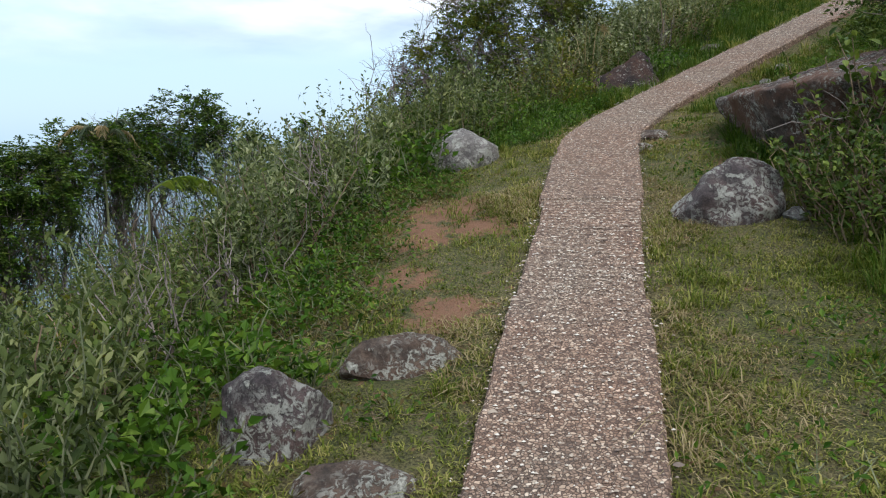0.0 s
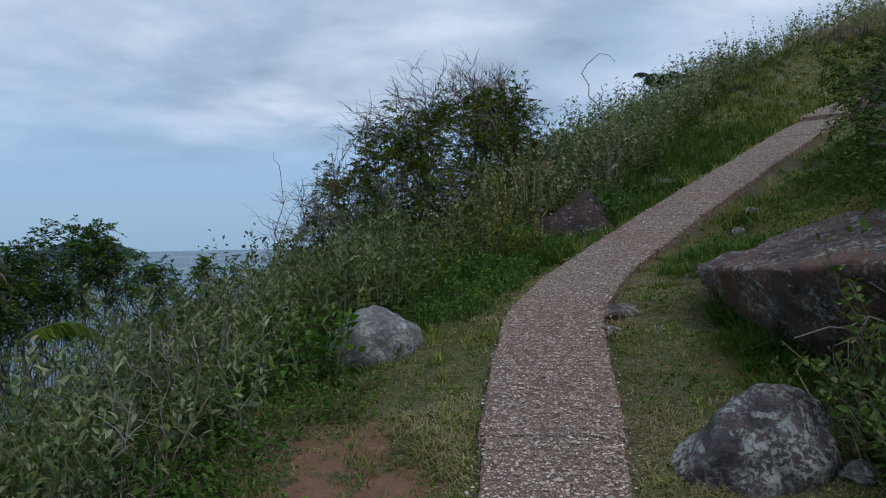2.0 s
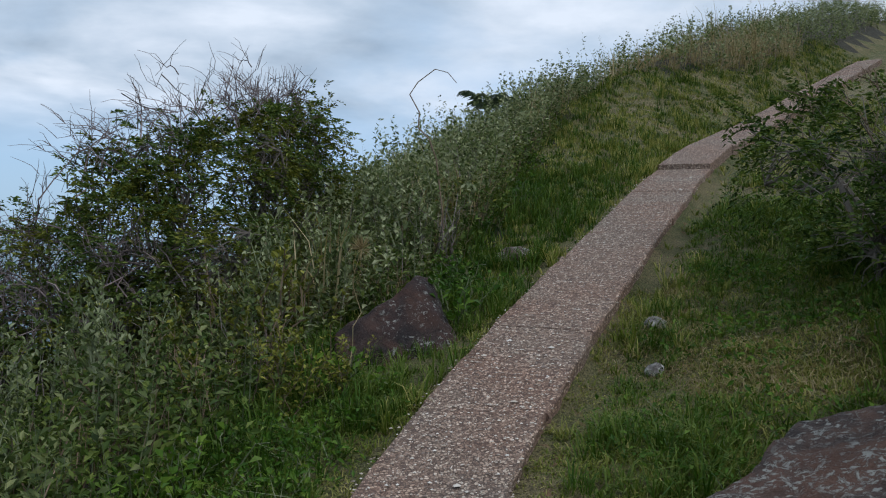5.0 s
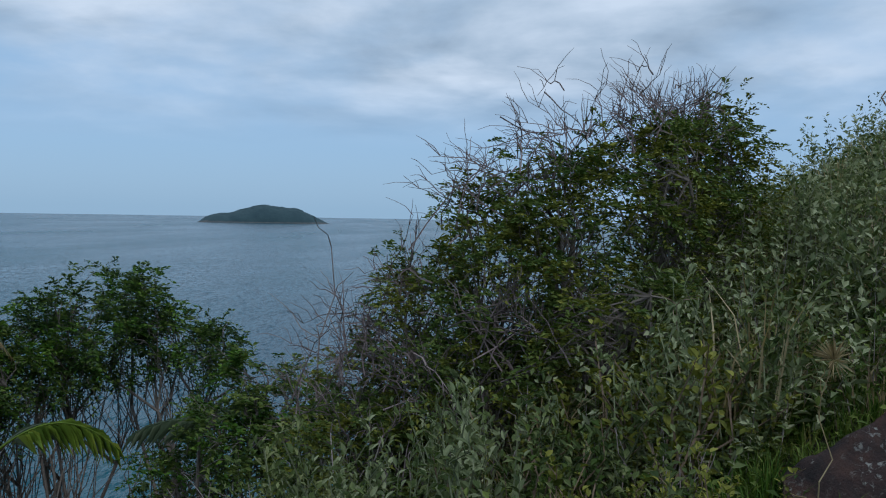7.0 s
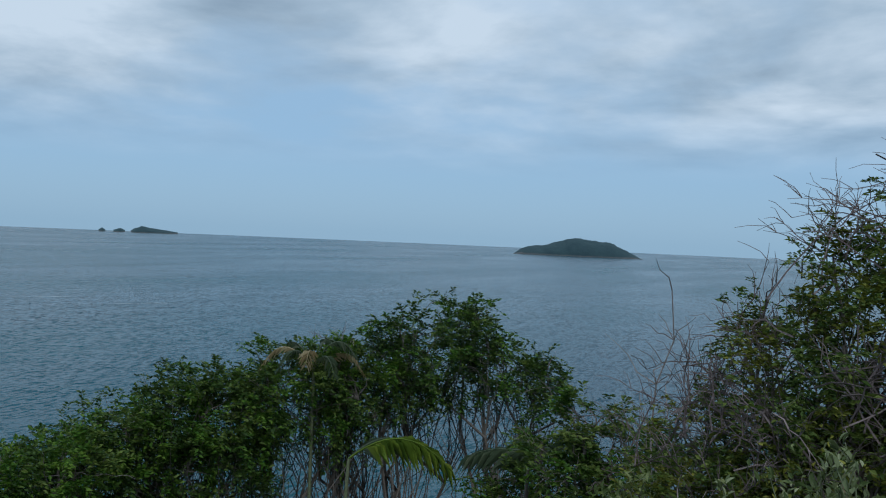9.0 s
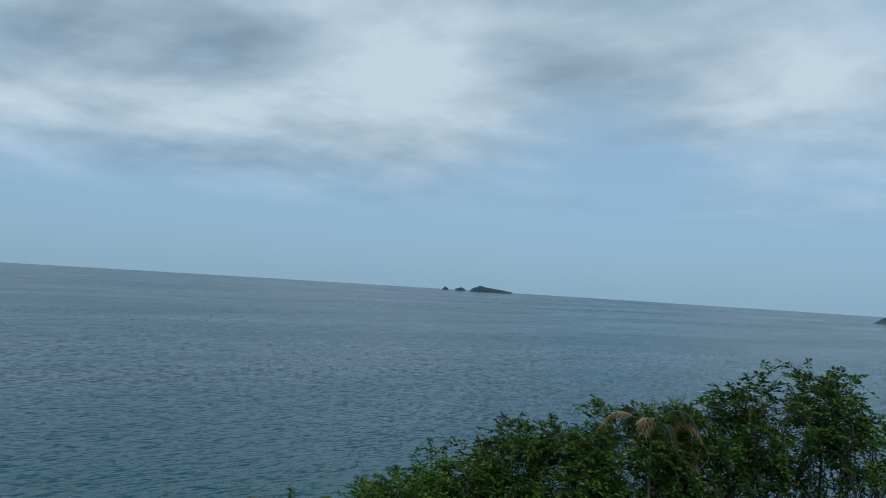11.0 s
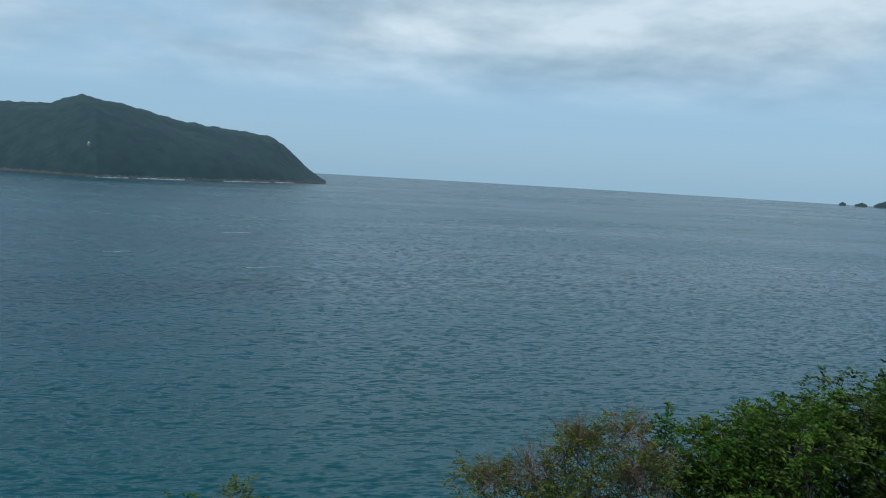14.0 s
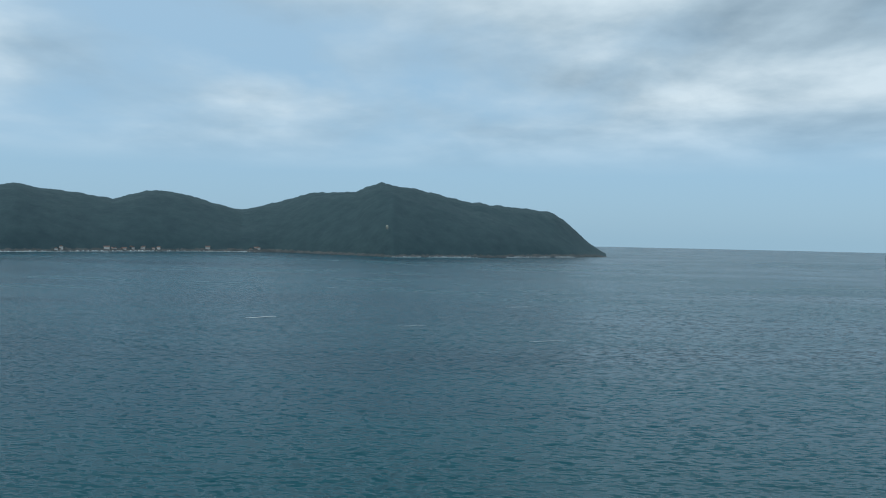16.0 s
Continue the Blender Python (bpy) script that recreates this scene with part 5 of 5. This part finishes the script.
stalk("seed_stalk", on_ground(2.05, 8.2), (2.15, 8.32, 2.72), 0.004, STRAW_LEAF, "dry grass stalk with a pale feathery seed head", "plant", 3, 5, 0.12, (70, 0.1, STRAW_LEAF))
for k, (x, y, h) in enumerate(((-1.3, 11.0, 1.15), (-1.0, 10.8, 0.8), (-1.6, 11.3, 0.9), (-0.5, 11.4, 1.5), (-0.4, 11.5, 1.2), (-0.75, 11.2, 0.9))):
    b = on_ground(x, y)
    stalk("dry_stalk", b, (b[0] + 0.06, b[1] - 0.05, b[2] + h), 0.009, DEAD_TWIG, "pale dead branching stalk above the shrubs", "plant", 11, 20 + k, 0.3)
rows = random.Random(12)
for k in range(46):
    x, y = rows.uniform(-2.4, 2.2), rows.uniform(2.0, 10.2)
    d = float(along(x, y)[1])
    if -4.5 < d < (-1.6 if y < 6.2 else -1.2):
        b = on_ground(x, y)
        stalk("dry_stalk", b, (b[0] + rows.uniform(-0.3, 0.3), b[1] + rows.uniform(-0.2, 0.2), b[2] + rows.uniform(0.5, 0.85)), 0.0045, DEAD_TWIG if k % 2 else BROWN_STEM, "thin dry stalk among the green shrubs", "plant", 5, 60 + k, 0.14)

# a bare dead sapling beside the wind-bent bush
b = on_ground(-0.55, 11.45)
stalk("dead_sapling", b, (b[0] + 0.08, b[1], 2.95), 0.011, DEAD_TWIG, "bare pale dead sapling beside the wind-bent bush", "dead tree", 14, 411, 0.4)

# a pale bare branch reaching out from under the bush beside the rock slab
branch_base = on_ground(2.98, 4.05)
low = 1.7 - branch_base[2]
branch = thing("dead_branch", branch_base, "pale bare branch reaching out beside the rock slab", "branch")
part("stem", tubes([(np.array([(0, 0, -0.05), (-0.08, 0.03, 0.4 * low), (-0.2, 0.06, 0.85 * low), (-0.36, 0.1, low + 0.05), (-0.44, 0.15, low + 0.03), (-0.52, 0.17, low + 0.06), (-0.6, 0.2, low + 0.01), (-0.68, 0.19, low + 0.02), (-0.8, 0.25, low - 0.03)]), 0.006, 0.0025)], 5), DEAD_TWIG, branch)
part("twig", tubes([(np.array([(-0.36, 0.1, low + 0.05), (-0.42, 0.16, low + 0.14), (-0.5, 0.2, low + 0.2)]), 0.003, 0.0012), (np.array([(-0.52, 0.17, low + 0.06), (-0.6, 0.14, low - 0.02), (-0.7, 0.13, low - 0.05)]), 0.003, 0.0012)], 4), DEAD_TWIG, branch)

# a bare vine that loops above the scrub on the skyline
vine_base = on_ground(3.24, 9.88)
vine = thing("looping_vine", vine_base, "bare brown vine looping above the scrub", "vine")
lift = 2.885 - vine_base[2]
line = np.array([(0.02, 0, -0.05), (0, 0, lift + 0.1), (-0.055, 0.02, lift + 0.53), (-0.11, 0.045, lift + 0.69), (-0.19, 0.08, lift + 0.78), (-0.185, 0.075, lift + 0.9), (-0.26, 0.1, lift + 1.04), (-0.2, 0.08, lift + 1.14), (-0.075, 0.03, lift + 1.245), (0.02, -0.008, lift + 1.22), (0.085, -0.035, lift + 1.14)])
part("stem", tubes([(line, 0.008, 0.003)], 5), BROWN_STEM, vine)


# ---- loose chips standing proud of the washed concrete ----
def chips(count, seed):
    rng = np.random.default_rng(seed)
    p, way = path_points(0.05)
    keep = (p[:, 1] > 1.2) & (p[:, 1] < 11.0)
    p, way = p[keep], way[keep]
    k = rng.integers(0, len(p), count)
    off = rng.uniform(-0.285, 0.285, count)
    across = np.stack([way[k, 1], -way[k, 0]], 1)
    spot = np.column_stack([p[k, :2] + across * off[:, None] + rng.normal(size=(count, 2)) * 0.03, p[k, 2] + 0.031])
    slope = 0.23 * way[k, 1]
    size = 0.003 + 0.0048 * rng.random(count) ** 2 + 0.011 * (rng.random(count) < 0.004)
    turn = rng.random(count) * 6.283
    corners = []
    for q in range(5):
        a = turn + q * 1.257 + rng.normal(size=count) * 0.2
        r = size * (0.7 + 0.5 * rng.random(count))
        corners.append(spot + np.stack([np.cos(a) * r * 1.35, np.sin(a) * r, np.full(count, -0.002)], 1))
    corners.append(spot + np.stack([size * 0.1, size * 0.1, size * 0.45], 1))
    verts = np.stack(corners, 1).reshape(-1, 3)
    base = np.arange(count)[:, None] * 6
    faces = np.concatenate([base + (q, (q + 1) % 5, 5) for q in range(5)], 0)
    tagged(part("gravel_chips", (verts, faces), CHIP), "small pale stone chips set in the concrete footpath", "gravel", kind="stuff")


mat, tree, shader = material("stone_chip")
one = tree.nodes.new("ShaderNodeNewGeometry").outputs["Random Per Island"]
tree.links.new(ramp(tree, one, [(0.0, (0.16, 0.12, 0.1)), (0.4, (0.33, 0.26, 0.2)), (0.75, (0.5, 0.43, 0.35)), (1.0, (0.72, 0.68, 0.6))]), shader.inputs["Base Color"])
shader.inputs["Roughness"].default_value = 0.7
CHIP = mat
chips(21000, 808)

# ---- foam on the sea and a bare scar on the headland ----
for bearing, dist, long, wide in ((29.5, 420, 26, 1.6), (31.5, 440, 14, 1.1), (47.0, 520, 40, 2.0), (52.5, 560, 30, 1.6), (90.0, 560, 22, 2.4), (97.5, 430, 16, 1.6), (88.0, 380, 18, 1.2), (108.0, 470, 18, 3.0)):
    rng = np.random.default_rng(int(dist))
    n = 14
    verts = []
    for q in range(n):
        for s in (-0.5, 0.5):
            u = q / (n - 1) - 0.5
            w = wide * (1 - (2 * u) ** 2) * (0.4 + rng.random())
            x, y, z = polar(bearing, dist + s * w + 3 * math.sin(u * 5), SEA_Z + 0.15)
            verts.append((x + math.cos(radians(bearing)) * u * long, y + math.sin(radians(bearing)) * u * long, z))
    tagged(part("foam_streak", (verts, [(2 * q, 2 * q + 1, 2 * q + 3, 2 * q + 2) for q in range(n - 1)]), FOAM), "thin white streak of foam on the sea", "foam", kind="structure")
